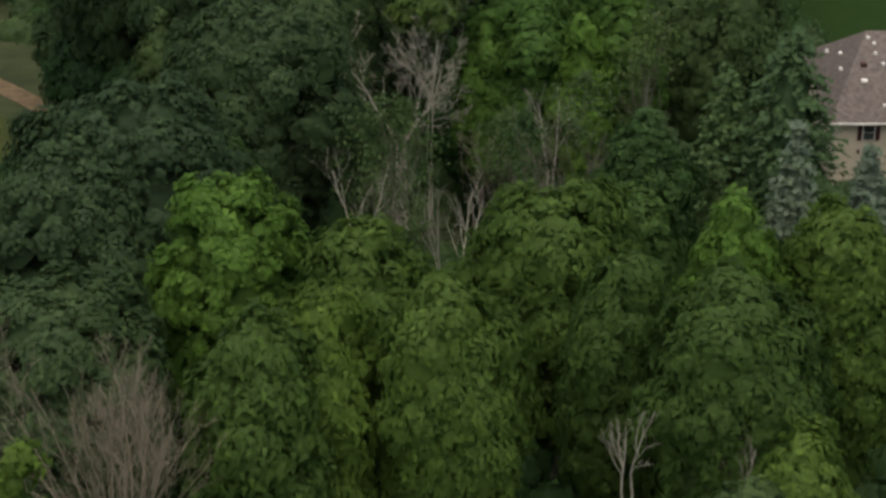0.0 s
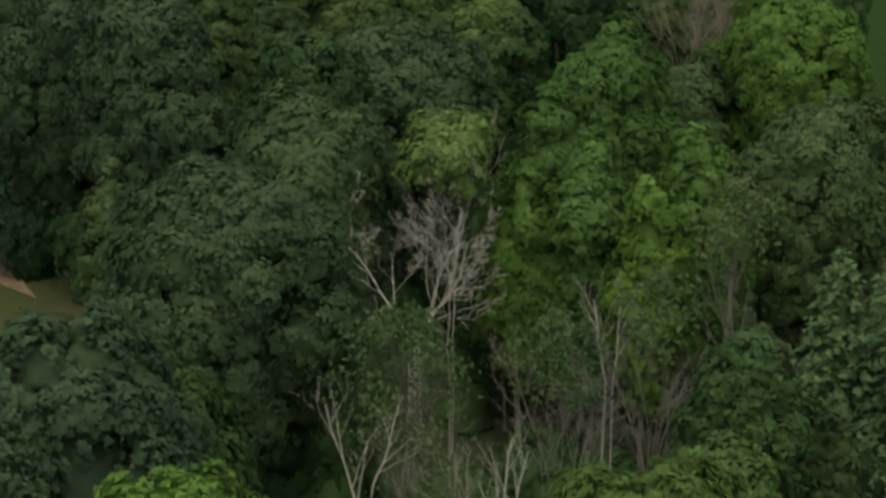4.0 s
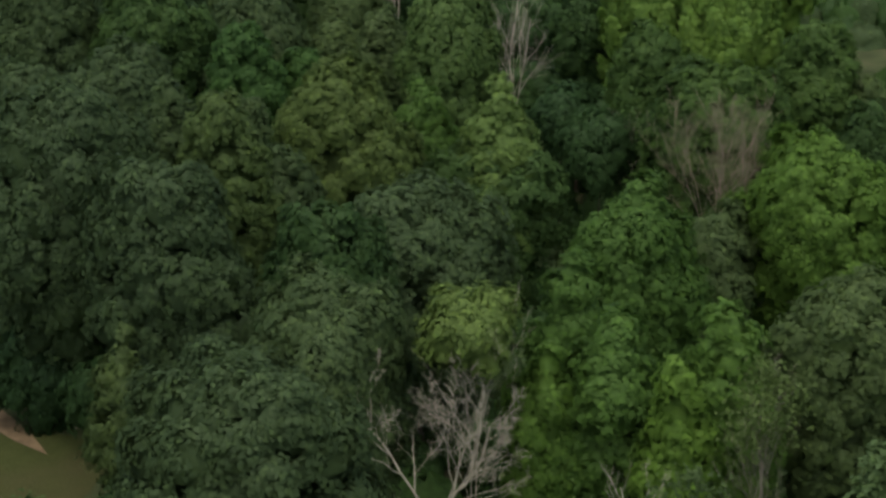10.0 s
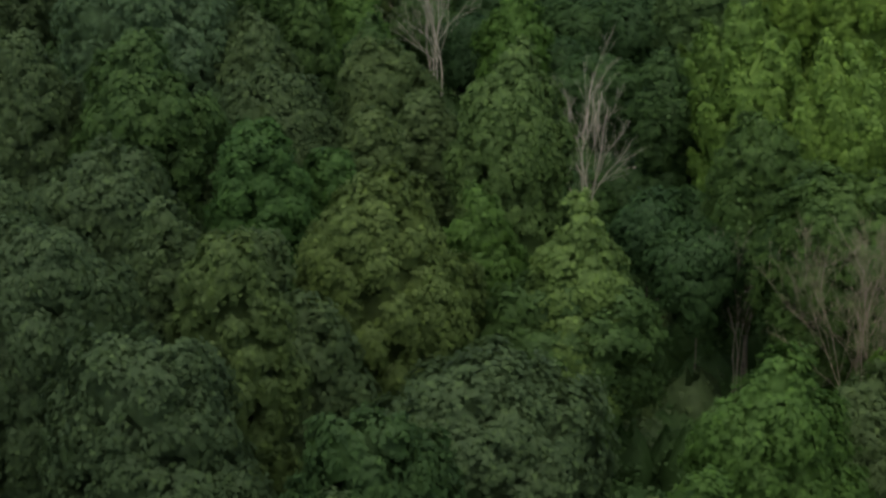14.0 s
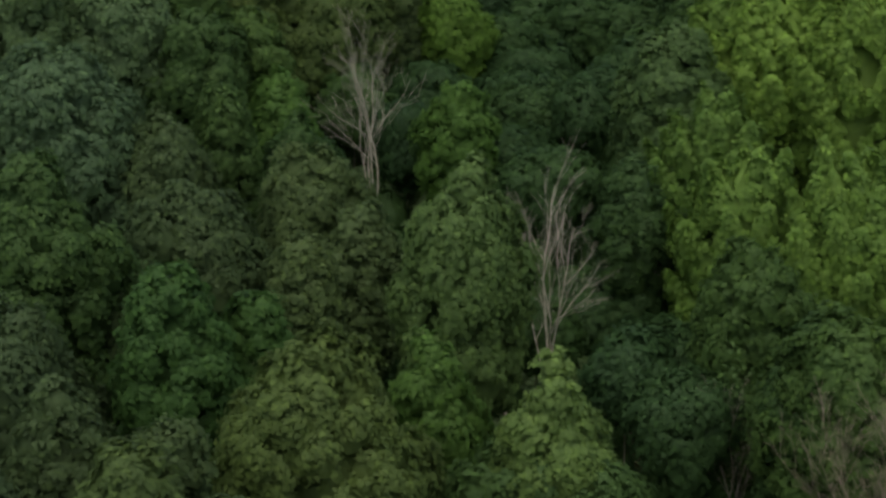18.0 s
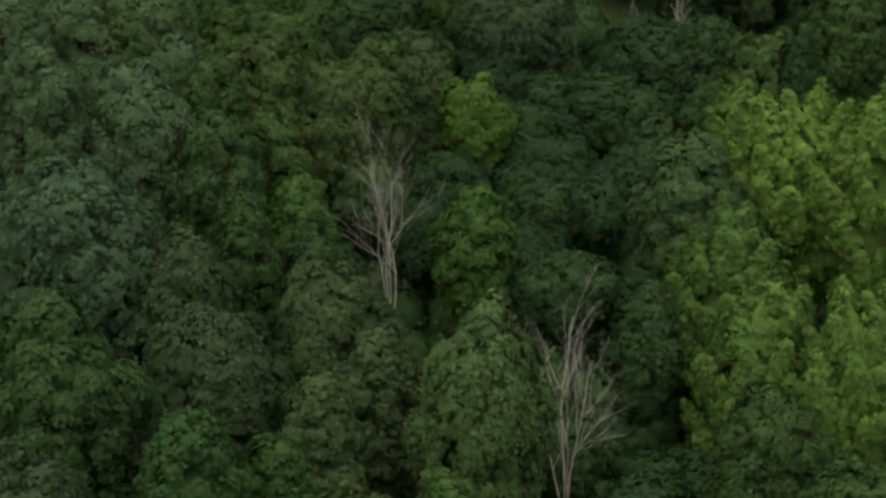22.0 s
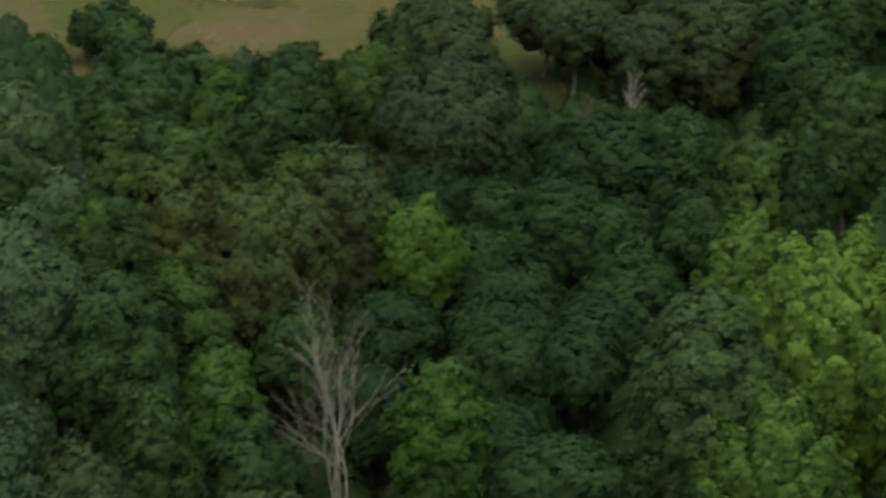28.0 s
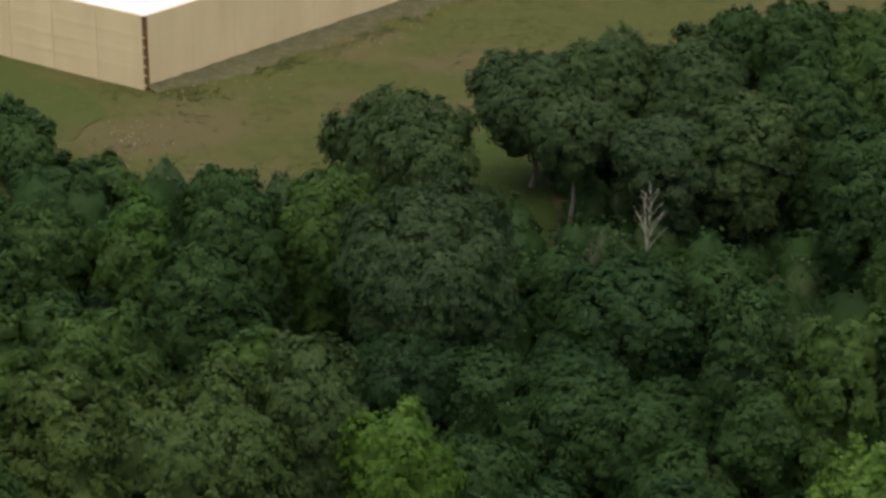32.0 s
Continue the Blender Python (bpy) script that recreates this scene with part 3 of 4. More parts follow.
EARTH, et, eb = material("dark_earth", 0.95)
et.links.new(ramp(et, noise_node(et, 0.9, 6.0, 0.7), [(0.3, (0.058, 0.064, 0.024)), (0.5, (0.090, 0.084, 0.040)), (0.7, (0.135, 0.115, 0.062))]), eb.inputs["Base Color"])
bump(et, eb, noise_node(et, 5.0, 4.0), 0.6, 0.08)


def sheet(name, cx, cy, w, d, z, mat, label, cell=2.0, rough=0.12, edge=None, turn=0.0):
    """An uneven sheet of ground, w by d metres round (cx, cy), with a wavy outline."""
    nx, ny = max(2, int(w / cell)), max(2, int(d / cell))
    xs, ys = np.meshgrid(np.linspace(-1, 1, nx + 1), np.linspace(-1, 1, ny + 1))
    if edge is None:
        px, py = xs, ys
    else:
        k = np.maximum(np.abs(xs), np.abs(ys)) / np.maximum(np.hypot(xs, ys), 1e-6)
        a = np.arctan2(ys, xs)
        wave = 1 + edge * (np.sin(3 * a + cx) * 0.5 + np.sin(5 * a + cy) * 0.3 + np.sin(9 * a) * 0.2)
        px, py = xs * k * wave, ys * k * wave
    c, s = math.cos(turn), math.sin(turn)
    qx, qy = px * w / 2, py * d / 2
    X, Y = cx + qx * c - qy * s, cy + qx * s + qy * c
    Z = z + np.vectorize(land)(X, Y)
    flat = Z.copy()
    if rough:
        fade = np.clip((1 - np.maximum(np.abs(xs), np.abs(ys))) * 6, 0, 1)
        Z = Z + fade * rough * (np.sin(X * 0.7 + 1.3 * np.sin(Y * 0.4)) + np.sin(Y * 0.9 + X * 0.31)) * 0.5
        Z = np.maximum(Z, flat)
    i, j = np.meshgrid(np.arange(ny), np.arange(nx), indexing="ij")
    n = nx + 1
    f = np.stack([i * n + j, i * n + j + 1, (i + 1) * n + j + 1, (i + 1) * n + j], -1).reshape(-1, 4)
    me = mesh_from(name, np.stack([X, Y, Z], -1).reshape(-1, 3), [f], [mat], smooth=True)
    return tagged(new(name, me), label, "ground", kind="structure")


def whole_ground():
    """One sheet to the horizon, fine where the land slopes."""
    xs = np.array([-2500.0, -900, -300, -120, -60, -30, 0, 30, 60, 120, 300, 900, 2500])
    ys = np.concatenate([[-2500.0, -900, -200, 0, 40], np.arange(60, 400, 5.0), [410, 500, 900, 2800]])
    X, Y = np.meshgrid(xs, ys)
    Z = np.vectorize(land)(X, Y)
    n = len(xs)
    i, j = np.meshgrid(np.arange(len(ys) - 1), np.arange(n - 1), indexing="ij")
    f = np.stack([i * n + j, i * n + j + 1, (i + 1) * n + j + 1, (i + 1) * n + j], -1).reshape(-1, 4)
    me = mesh_from("ground", np.stack([X, Y, Z], -1).reshape(-1, 3), [f], [FLOOR], smooth=True)
    tagged(new("ground", me), "dark leaf-strewn forest floor under the trees", "ground", kind="structure")


whole_ground()
sheet("meadow", 20, 430, 220, 150, 0.03, MEADOW, "rough dry meadow grass round the warehouse", 1.5, 0.2, 0.03)
sheet("meadow", 16, 362, 6.5, 34, 0.08, TRACK, "narrow grassy track between the trees", 1.0, 0.1, 0.1, radians(-2))
sheet("meadow", -28.5, 386.0, 15, 28, 0.12, VERGE, "greener rough grass beside the warehouse wall", 1.0, 0.1, 0.15, radians(20))
sheet("lawn", -39, 169, 32, 15, 0.04, YARD, "worn olive-brown lawn behind the oaks", 1.0, 0.1, 0.08)
sheet("dirt_path", -35.6, 181.2, 24, 2.2, 0.10, DIRT, "bare sandy strip along the lawn", 0.8, 0.1, 0.12, radians(-53))
sheet("lawn", 60, 224, 60, 100, 0.04, LAWN, "dark green lawn behind the house", 2.0, 0.1, 0.06)

# ---- warehouse ----
CX, CY, WH = -15.1, 388.4, 7.4
TURN = radians(46.6)


def wall_material():
    m, t, b = material("tan_concrete_panels", 0.85)
    a = noise_node(t, 0.12, 5.0)
    c = ramp(t, a, [(0.3, (0.68, 0.525, 0.295)), (0.7, (0.78, 0.625, 0.37))])
    st = t.nodes.new("ShaderNodeMapping")
    co = t.nodes.new("ShaderNodeTexCoord")
    st.inputs["Scale"].default_value = (0.35, 0.35, 0.10)
    n = t.nodes.new("ShaderNodeTexNoise")
    n.inputs["Scale"].default_value = 1.0
    t.links.new(co.outputs["Object"], st.inputs["Vector"])
    t.links.new(st.outputs[0], n.inputs["Vector"])
    c = mix(t, 0.3, c, ramp(t, n.outputs["Fac"], [(0.3, (0.56, 0.43, 0.24)), (0.7, (0.78, 0.625, 0.37))]))
    t.links.new(c, b.inputs["Base Color"])
    bump(t, b, noise_node(t, 3.0, 5.0), 0.25, 0.03)
    return m


def plain(name, col, rough=0.7, vary=0.15, scale=2.0):
    m, t, b = material(name, rough)
    lo, hi = tuple(c * (1 - vary) for c in col), tuple(min(1, c * (1 + vary)) for c in col)
    t.links.new(ramp(t, noise_node(t, scale, 5.0), [(0.3, lo), (0.7, hi)]), b.inputs["Base Color"])
    return m


TAN = wall_material()
WHITE_ROOF = plain("white_roof_membrane", (0.74, 0.75, 0.78), 0.6, 0.06, 0.3)
RUST = plain("rusty_downpipe", (0.16, 0.085, 0.045), 0.8, 0.5, 1.5)
METAL = plain("galvanised_metal", (0.42, 0.43, 0.44), 0.5, 0.2, 1.0)


def box(x0, y0, z0, x1, y1, z1, bevel=0.0):
    bm = bmesh.new()
    bmesh.ops.create_cube(bm, size=1)
    for v in bm.verts:
        v.co = Vector(((x0 + x1) / 2 + v.co.x * (x1 - x0), (y0 + y1) / 2 + v.co.y * (y1 - y0), (z0 + z1) / 2 + v.co.z * (z1 - z0)))
    if bevel:
        bmesh.ops.bevel(bm, geom=bm.edges[:], offset=bevel, segments=1, affect="EDGES")
    return bm


def bm_part(name, bm, mat, parent, label=""):
    me = bpy.data.meshes.new(name)
    bm.to_mesh(me)
    bm.free()
    me.materials.append(mat)
    return part(name, me, parent, label)


def warehouse():
    w = tagged(new("warehouse"), "tan concrete-panel warehouse with a white flat roof in the meadow", "building")
    w.location, w.rotation_euler = (CX, CY, 1.8), (0, 0, TURN)
    LX, LY = 110.0, 70.0
    # walls start at the near corner; panels give them joints
    bm_part("wall_core", box(0.22, 0.22, -1, LX, LY, WH - 0.35), TAN, w)
    bm_part("roof", box(0.25, 0.25, WH - 0.35, LX, LY, WH - 0.15), WHITE_ROOF, w, "white membrane roof")
    for k in range(18):
        x0 = 0.45 + k * 6.1
        bm_part("wall_panel", box(x0, 0.0, -0.6, x0 + 6.08, 0.2, WH, 0.006), TAN, w)
    for k in range(11):
        y0 = 0.45 + k * 6.1
        bm_part("wall_panel", box(0.0, y0, -0.6, 0.2, y0 + 6.04, WH, 0.012), TAN, w)
        for q in (1.7, 3.4, 5.1):
            bm_part("rib", box(-0.02, y0 + 0.03, q, -0.002, y0 + 6.0, q + 0.5, 0.008), TAN, w)
    bm_part("corner_recess", box(0.1, 0.1, 0, 0.44, 0.44, WH - 0.1), RUST, w, "rust-stained corner joint")
    bm_part("coping", box(0.02, 0.03, WH, LX, 0.24, WH + 0.08, 0.01), TAN, w)
    bm_part("coping", box(0.02, 0.26, WH, 0.24, LY, WH + 0.08, 0.01), TAN, w)
    for k in range(6):
        bm_part("bracket", box(-0.04, 0.1, 0.5 + k * 0.95, 0.1, 0.4, 0.65 + k * 0.95, 0.02), TAN, w)
    return w


warehouse()


def roof_unit(x, y, s):
    u = tagged(new("roof_unit"), "grey air-handling unit on the white roof", "machine", "units on the roof")
    u.location, u.rotation_euler = (x, y, 1.8 + WH - 0.15), (0, 0, TURN)
    bm_part("housing", box(-1.2 * s, -0.8 * s, 0.15, 1.2 * s, 0.8 * s, 1.3 * s, 0.06), METAL, u)
    bm_part("base", box(-1.25 * s, -0.85 * s, 0, 1.25 * s, 0.85 * s, 0.15, 0.02), RUST, u)
    bm_part("duct", box(1.2 * s, -0.3, 0.3, 2.4 * s, 0.3, 0.9, 0.04), METAL, u)


roof_unit(-17.8, 402.5, 0.7)
roof_unit(-20.6, 405.6, 0.8)



def rubble_bank():
    """Bare earth and rubble along the warehouse's long wall."""
    a = TURN
    n = 60
    rng = np.random.default_rng(9)
    v, rows = [], 5
    for k in range(n + 1):
        d = 0.1 + k * 1.0
        for q in range(rows):
            w = (0.05, 0.9, 2.0, 3.2, 4.6 + 0.8 * math.sin(k * 0.7))[q] * (0.25 + 0.75 * min(k / 9, 1)) * (1 + (0.12 * math.sin(k * 1.9) + 0.1 * math.sin(k * 3.1)) * (q > 0))
            x = CX + d * math.cos(a) + w * math.sin(a)
            y = CY + d * math.sin(a) - w * math.cos(a)
            v.append((x, y, land(x, y) + (0.62, 0.36, 0.26, 0.14, -0.12)[q] + rng.uniform(-0.05, 0.08)))
    i, j = np.meshgrid(np.arange(n), np.arange(rows - 1), indexing="ij")
    f = np.stack([i * rows + j, i * rows + j + 1, (i + 1) * rows + j + 1, (i + 1) * rows + j], -1).reshape(-1, 4)
    tagged(new("earth_bank", mesh_from("earth_bank", v, [f], [EARTH], smooth=True)), "bank of bare earth along the warehouse wall", "ground", kind="structure")


rubble_bank()
STONE = plain("pale_rubble", (0.165, 0.145, 0.102), 0.9, 0.35, 3.0)


def scatter_stones():
    """Pale stones and broken rubble strewn over the meadow."""
    rng = np.random.default_rng(15)
    pieces = []
    for k in range(260):
        if k < 140:
            d, w = rng.uniform(0, 42), abs(rng.normal()) * 4.5 + 0.6
            x, y = CX + d * math.cos(TURN) + w * math.sin(TURN), CY + d * math.sin(TURN) - w * math.cos(TURN)
        elif k < 225:
            x, y = -16.3 + rng.normal() * 1.7, 374.5 + rng.normal() * 3.0
        else:
            x, y = rng.uniform(-30, 30), rng.uniform(360, 385)
        q = rng.uniform(0.04, 0.13)
        a = rng.uniform(0, 6.283, 6)
        base = np.array([[x + q * rng.uniform(0.7, 1.3) * math.cos(t), y + q * rng.uniform(0.7, 1.3) * math.sin(t), 0] for t in np.linspace(0, 6.283, 6, endpoint=False)])
        base[:, 2] = land(x, y) + 0.02
        topp = base * [0.6, 0.6, 1] + np.array([x, y, 0]) * [0.4, 0.4, 0] + [0, 0, q * rng.uniform(0.8, 1.4) + 0.05]
        f = [[t, (t + 1) % 6, 6 + (t + 1) % 6, 6 + t] for t in range(6)] + [[6, 7, 8, 9], [6, 9, 10, 11]]
        pieces.append((np.concatenate([base, topp]), np.array(f)))
    v, f = merge(pieces)
    tagged(new("rubble", mesh_from("rubble", v, [f], [STONE])), "pale stones and rubble strewn over the meadow", "rubble", kind="stuff")


scatter_stones()
DRY = leaf_material("dry_grass", (0.066, 0.092, 0.022), (0.112, 0.122, 0.040), 0.14)


def grass_tufts():
    """Tufts of tall grass and weeds over the meadow."""
    rng = np.random.default_rng(21)
    n = 7000
    x, y = rng.uniform(-40, 48, n), rng.uniform(356, 425, n)
    d, w = rng.uniform(0, 55, 1500), rng.uniform(0.3, 6.0, 1500)
    x[:1500] = CX + d * math.cos(TURN) + w * math.sin(TURN)
    y[:1500] = CY + d * math.sin(TURN) - w * math.cos(TURN)
    z = np.array([land(a, b) for a, b in zip(x, y)])
    keep = np.sin(x * 0.33 + 1.5 * np.sin(y * 0.21)) + np.sin(y * 0.4 + x * 0.12) > rng.uniform(-1.6, 1.2, n)
    p = np.stack([x, y, z + 0.12], 1)[keep]
    p = np.repeat(p, 3, 0) + rng.normal(size=(len(p) * 3, 3)) * [0.2, 0.2, 0.04]
    nr = unit(rng.normal(size=p.shape) * [0.22, 0.22, 0.1] + [0, 0, 1.0])
    v, f = leaf_cards(rng, p, nr, 0.17, 1.6)
    tagged(new("meadow_grass", mesh_from("meadow_grass", v, [f], [DRY])), "tufts of dry tall grass in the meadow", "grass", kind="stuff")


grass_tufts()

# ---- house ----
SIDING, st_, sb_ = material("cream_siding", 0.75)
wave = st_.nodes.new("ShaderNodeTexWave")
wave.bands_direction = "Z"
wave.inputs["Scale"].default_value = 1.25
wc = st_.nodes.new("ShaderNodeTexCoord")
st_.links.new(wc.outputs["Object"], wave.inputs["Vector"])
st_.links.new(ramp(st_, noise_node(st_, 0.6), [(0.3, (0.50, 0.43, 0.32)), (0.7, (0.60, 0.52, 0.40))]), sb_.inputs["Base Color"])
bump(st_, sb_, wave.outputs["Fac"], 0.4, 0.02)
SHINGLE = plain("brown_grey_shingles", (0.125, 0.102, 0.089), 0.9, 0.3, 2.5)
TRIM = plain("white_trim", (0.70, 0.67, 0.60), 0.6, 0.05)
SHUTTER = plain("dark_red_shutters", (0.055, 0.022, 0.018), 0.6, 0.2)
GLASS, gt, gb = material("window_glass", 0.06)
gb.inputs["Base Color"].default_value = (0.05, 0.055, 0.06, 1)
gb.inputs["Specular IOR Level"].default_value = 0.6


def hip(x0, y0, x1, y1, z0, rise, run, over=0.45):
    """A hip roof with thickness over a rectangle, its ridge along x; run: how far its ends lean in."""
    bm = bmesh.new()
    x0, y0, x1, y1 = x0 - over, y0 - over, x1 + over, y1 + over
    corners = ((x0, y0), (x1, y0), (x1, y1), (x0, y1))
    c = [bm.verts.new((x, y, z0)) for x, y in corners]
    b = [bm.verts.new((x, y, z0 - 0.18)) for x, y in corners]
    r = [bm.verts.new((x, (y0 + y1) / 2, z0 + rise)) for x in (x0 + run, x1 - run)]
    for f in ((c[0], c[1], r[1], r[0]), (c[1], c[2], r[1]), (c[2], c[3], r[0], r[1]), (c[3], c[0], r[0])):
        bm.faces.new(f)
    for i in range(4):
        bm.faces.new((b[i], b[(i + 1) % 4], c[(i + 1) % 4], c[i]))
    bm.faces.new(b[::-1])
    bmesh.ops.recalc_face_normals(bm, faces=bm.faces[:])
    return bm


def house():
    h = tagged(new("house"), "cream two-storey house with a brown hipped shingle roof", "house")
    h.location = (30.0, 159.8, land(29, 160))
    E = 5.5
    bm_part("wall", box(-0.4, 0, -0.3, 15, 14.2, E), SIDING, h)
    bm_part("roof", hip(-0.4, 0, 15, 14.2, E + 0.1, 4.6, 3.6), SHINGLE, h, "weathered brown shingles")
    bm_part("gutter", box(-0.85, -0.58, E - 0.12, 15.5, -0.46, E + 0.06, 0.02), TRIM, h)
    for x in (2.2, 6.8, 11.4):
        win = bm_part("window", box(x - 0.48, -0.07, E - 1.55, x + 0.48, 0.02, E - 0.25, 0.01), TRIM, h, "white-framed window")
        for q in (0, 1):
            bm_part("pane", box(x - 0.40, -0.09, E - 1.48 + q * 0.6, x + 0.40, -0.075, E - 0.92 + q * 0.6), GLASS, win)
        for s in (-1, 1):
            bm_part("shutter", box(x + s * 0.68 - 0.17, -0.06, E - 1.55, x + s * 0.68 + 0.17, -0.004, E - 0.25, 0.01), SHUTTER, h)
    bm_part("light_fixture", box(1.4, -0.12, 2.9, 1.6, -0.004, 3.2, 0.03), SHUTTER, h)
    spots = [(-0.5, 5.3), (0.5, 5.1), (0.4, 3.8), (2.8, 6.4), (3.2, 5.9), (3.2, 5.1), (3.7, 4.2), (2.1, 2.8), (2.2, 4.2), (3.4, 0.8)]
    for k, (x, y) in enumerate(spots):
        z = E + 0.1 + 4.6 * min((y + 0.45) / 7.55, 1)
        q = 0.24 if k in (7, 8) else 0.13
        bm_part("roof_vent", box(x - q, y - q, z - 0.05, x + q, y + q, z + 0.22, 0.05), SHUTTER if k == 8 else TRIM, h)


house()

# ---- the trees, from the start of the flight to its end ----
plant("bright", -10.7, 104.2, 29.8, 3.4, 8.9)
plant("oak", -16.6, 115.0, 30.4, 5.8, 10.5)
plant("maple", -15.7, 123.5, 25.2, 5.0, 9.0)
plant("oak", -19.6, 109.8, 29.2, 5.0, 12.1)
plant("locust", -3.9, 100.4, 29.2, 3.3, 5.4)
plant("locust", -8.0, 86.4, 31.2, 3.2, 8.1)
plant("locust", -5.5, 88.8, 31.1, 2.8, 7.1)
plant("locust", 0.4, 89.7, 31.5, 3.6, 9.1)
plant("locust", 6.0, 107.8, 27.9, 4.0, 6.4)
plant("locust", 8.7, 96.9, 29.3, 2.7, 5.9)
plant("locust", 13.5, 91.4, 31.0, 4.2, 7.8)
plant("locust", 20.2, 102.4, 29.1, 3.2, 6.1)
plant("locust", 15.1, 82.2, 27.8, 2.8, 7.8)
plant("oak", 11.3, 73.4, 30.6, 2.5, 7.1)
plant("oak", -7.2, 71.5, 30.7, 2.4, 4.7)
plant("locust", -15.1, 69.3, 34.8, 1.4, 3.4)
plant("oak", -18.2, 96.3, 28.0, 4.4, 5.9)
plant("oak", -3.6, 77.1, 24.0, 3.6, 7.4)
plant("oak", 3.2, 79.2, 24.5, 3.2, 7.5)
plant("oak", 8.8, 80.0, 24.0, 3.4, 7.7)
plant("half", -3.2, 128.0, 25.0, 3.0, 7.7)
plant("bright", 14.5, 102.0, 29.8, 2.3, 4.5)
plant("maple", 12.0, 123.3, 25.7, 2.5, 8.1)
plant("half", 8.6, 129.9, 25.8, 1.9, 4.4)
plant("thin", 5.0, 128.6, 23.7, 1.9, 4.1)
plant("conifer", 22.0, 134.4, 27.4, 4.1, 12.5)
plant("spruce", 21.1, 125.2, 24.8, 1.8, 7.6)
plant("spruce", 25.7, 126.1, 22.9, 2.0, 5.8)
plant("oak", -11.8, 135.5, 27.9, 5.0, 11.6)
plant("browndead", -13.2, 81.9, 31.2, 4.2, 7.4)
plant("dead", 8.2, 87.0, 27.4, 0.45, 4.0)
plant("dead", 13.1, 86.0, 25.8, 0.5, 4.5)
plant("half", -1.9, 120.2, 23.2, 1.0, 7.1)
plant("dead", -4.8, 124.5, 22.1, 1.1, 4.7)
plant("dead", 0.0, 120.7, 22.2, 0.6, 6.1)
plant("dead", 1.4, 121.7, 22.2, 0.6, 5.7)
plant("cedar", 16.5, 125.8, 21.7, 1.4, 8.5)
plant("maple", 10.6, 120.8, 22.2, 3.3, 7.1)
plant("maple", -8.8, 155.4, 28.2, 3.1, 5.7)
plant("oak", -8.8, 149.6, 26.8, 4.8, 7.8)
plant("oak", -12.6, 143.0, 25.3, 4.8, 13.2)
plant("oak", -4.3, 168.2, 24.5, 5.6, 8.8)
plant("limecap", -1.0, 148.5, 26.3, 2.4, 4.2)
plant("dead", -2.9, 144.6, 24.3, 4.4, 8.3)
plant("cone", 1.2, 194.5, 22.8, 4.4, 14.1)
plant("lime", 8.9, 169.0, 24.6, 3.9, 7.0)
plant("lime", 6.6, 148.8, 25.0, 3.3, 7.2)
plant("lime", 4.5, 157.1, 24.6, 2.4, 4.6)
plant("lime", 12.5, 148.6, 25.5, 3.1, 4.9)
plant("half", 13.6, 142.2, 25.3, 2.2, 5.0)
plant("lime", 3.0, 149.2, 22.7, 2.2, 5.3)
plant("lime", 9.6, 145.0, 23.8, 1.9, 5.1)
plant("bright", 22.3, 181.4, 22.7, 4.7, 9.6)
plant("oak", 19.5, 152.3, 25.9, 4.0, 10.9)
plant("browndead", 16.7, 188.1, 23.1, 3.7, 10.8)
plant("browndead", 19.0, 182.9, 17.4, 1.7, 6.6)
plant("oak", -19.2, 164.7, 27.4, 4.0, 11.7)
plant("oak", -26.9, 176.1, 27.8, 5.1, 11.4)
plant("olive", -16.4, 174.4, 28.0, 3.2, 8.5)
plant("cedar", -20.7, 157.3, 20.4, 2.1, 11.3)
plant("oak", -29.7, 180.4, 13.4, 3.9, 11.6)
plant("shrub", -28.5, 177.5, 10.5, 3.6, 6.0)
plant("shrub", -24.0, 173.0, 11.0, 3.0, 6.0)
plant("oak", -16.4, 162.8, 22.0, 3.0, 7.2)
plant("conifer", 18.2, 136.4, 24.2, 2.1, 9.1)
plant("cedar", 15.1, 141.7, 17.6, 2.9, 5.9)
plant("shrub", 2.2, 151.5, 16.2, 2.7, 7.0)
plant("oak", -13.3, 180.7, 22.0, 2.6, 6.4)
plant("dead", 7.1, 137.8, 21.4, 1.3, 4.4)
plant("half", 4.1, 134.3, 21.6, 2.2, 4.9)
plant("oak", -26.4, 198.2, 23.4, 5.0, 13.1)
plant("oak", -32.0, 192.5, 24.2, 3.6, 12.7)
plant("green", -17.6, 202.8, 23.8, 3.2, 7.6)
plant("olive", -10.0, 191.0, 24.4, 5.0, 10.1)
plant("maple", 15.2, 200.8, 21.0, 2.5, 7.6)
plant("maple", 13.2, 209.3, 22.4, 2.9, 6.9)
plant("maple", 0.6, 193.7, 17.7, 4.5, 5.3)
plant("maple", 17.5, 199.1, 22.0, 4.2, 6.2)
plant("oak", -34.4, 215.6, 24.8, 3.5, 7.4)
plant("pale", -2.3, 215.5, 24.9, 3.7, 10.6)
plant("deadfan", 2.9, 219.6, 23.3, 3.7, 10.7)
plant("dead", 0.4, 221.5, 20.0, 1.3, 6.4)
plant("oval", 8.7, 226.4, 20.1, 2.5, 8.8)
plant("tulip", 20.8, 217.5, 24.1, 3.9, 12.4)
plant("tulip", 14.6, 220.7, 23.7, 3.8, 10.9)
plant("thin", 11.9, 204.6, 18.1, 2.0, 7.9)
plant("shrub", 6.4, 208.6, 17.0, 2.5, 5.3)
plant("shrub", 9.3, 205.2, 16.3, 3.0, 6.0)
plant("maple", -26.3, 214.0, 25.3, 4.3, 8.6)
plant("green", -13.4, 206.4, 20.8, 1.9, 4.2)
plant("oak", -24.4, 197.9, 23.9, 2.1, 4.8)
plant("oak", -21.6, 189.1, 23.9, 2.4, 3.4)
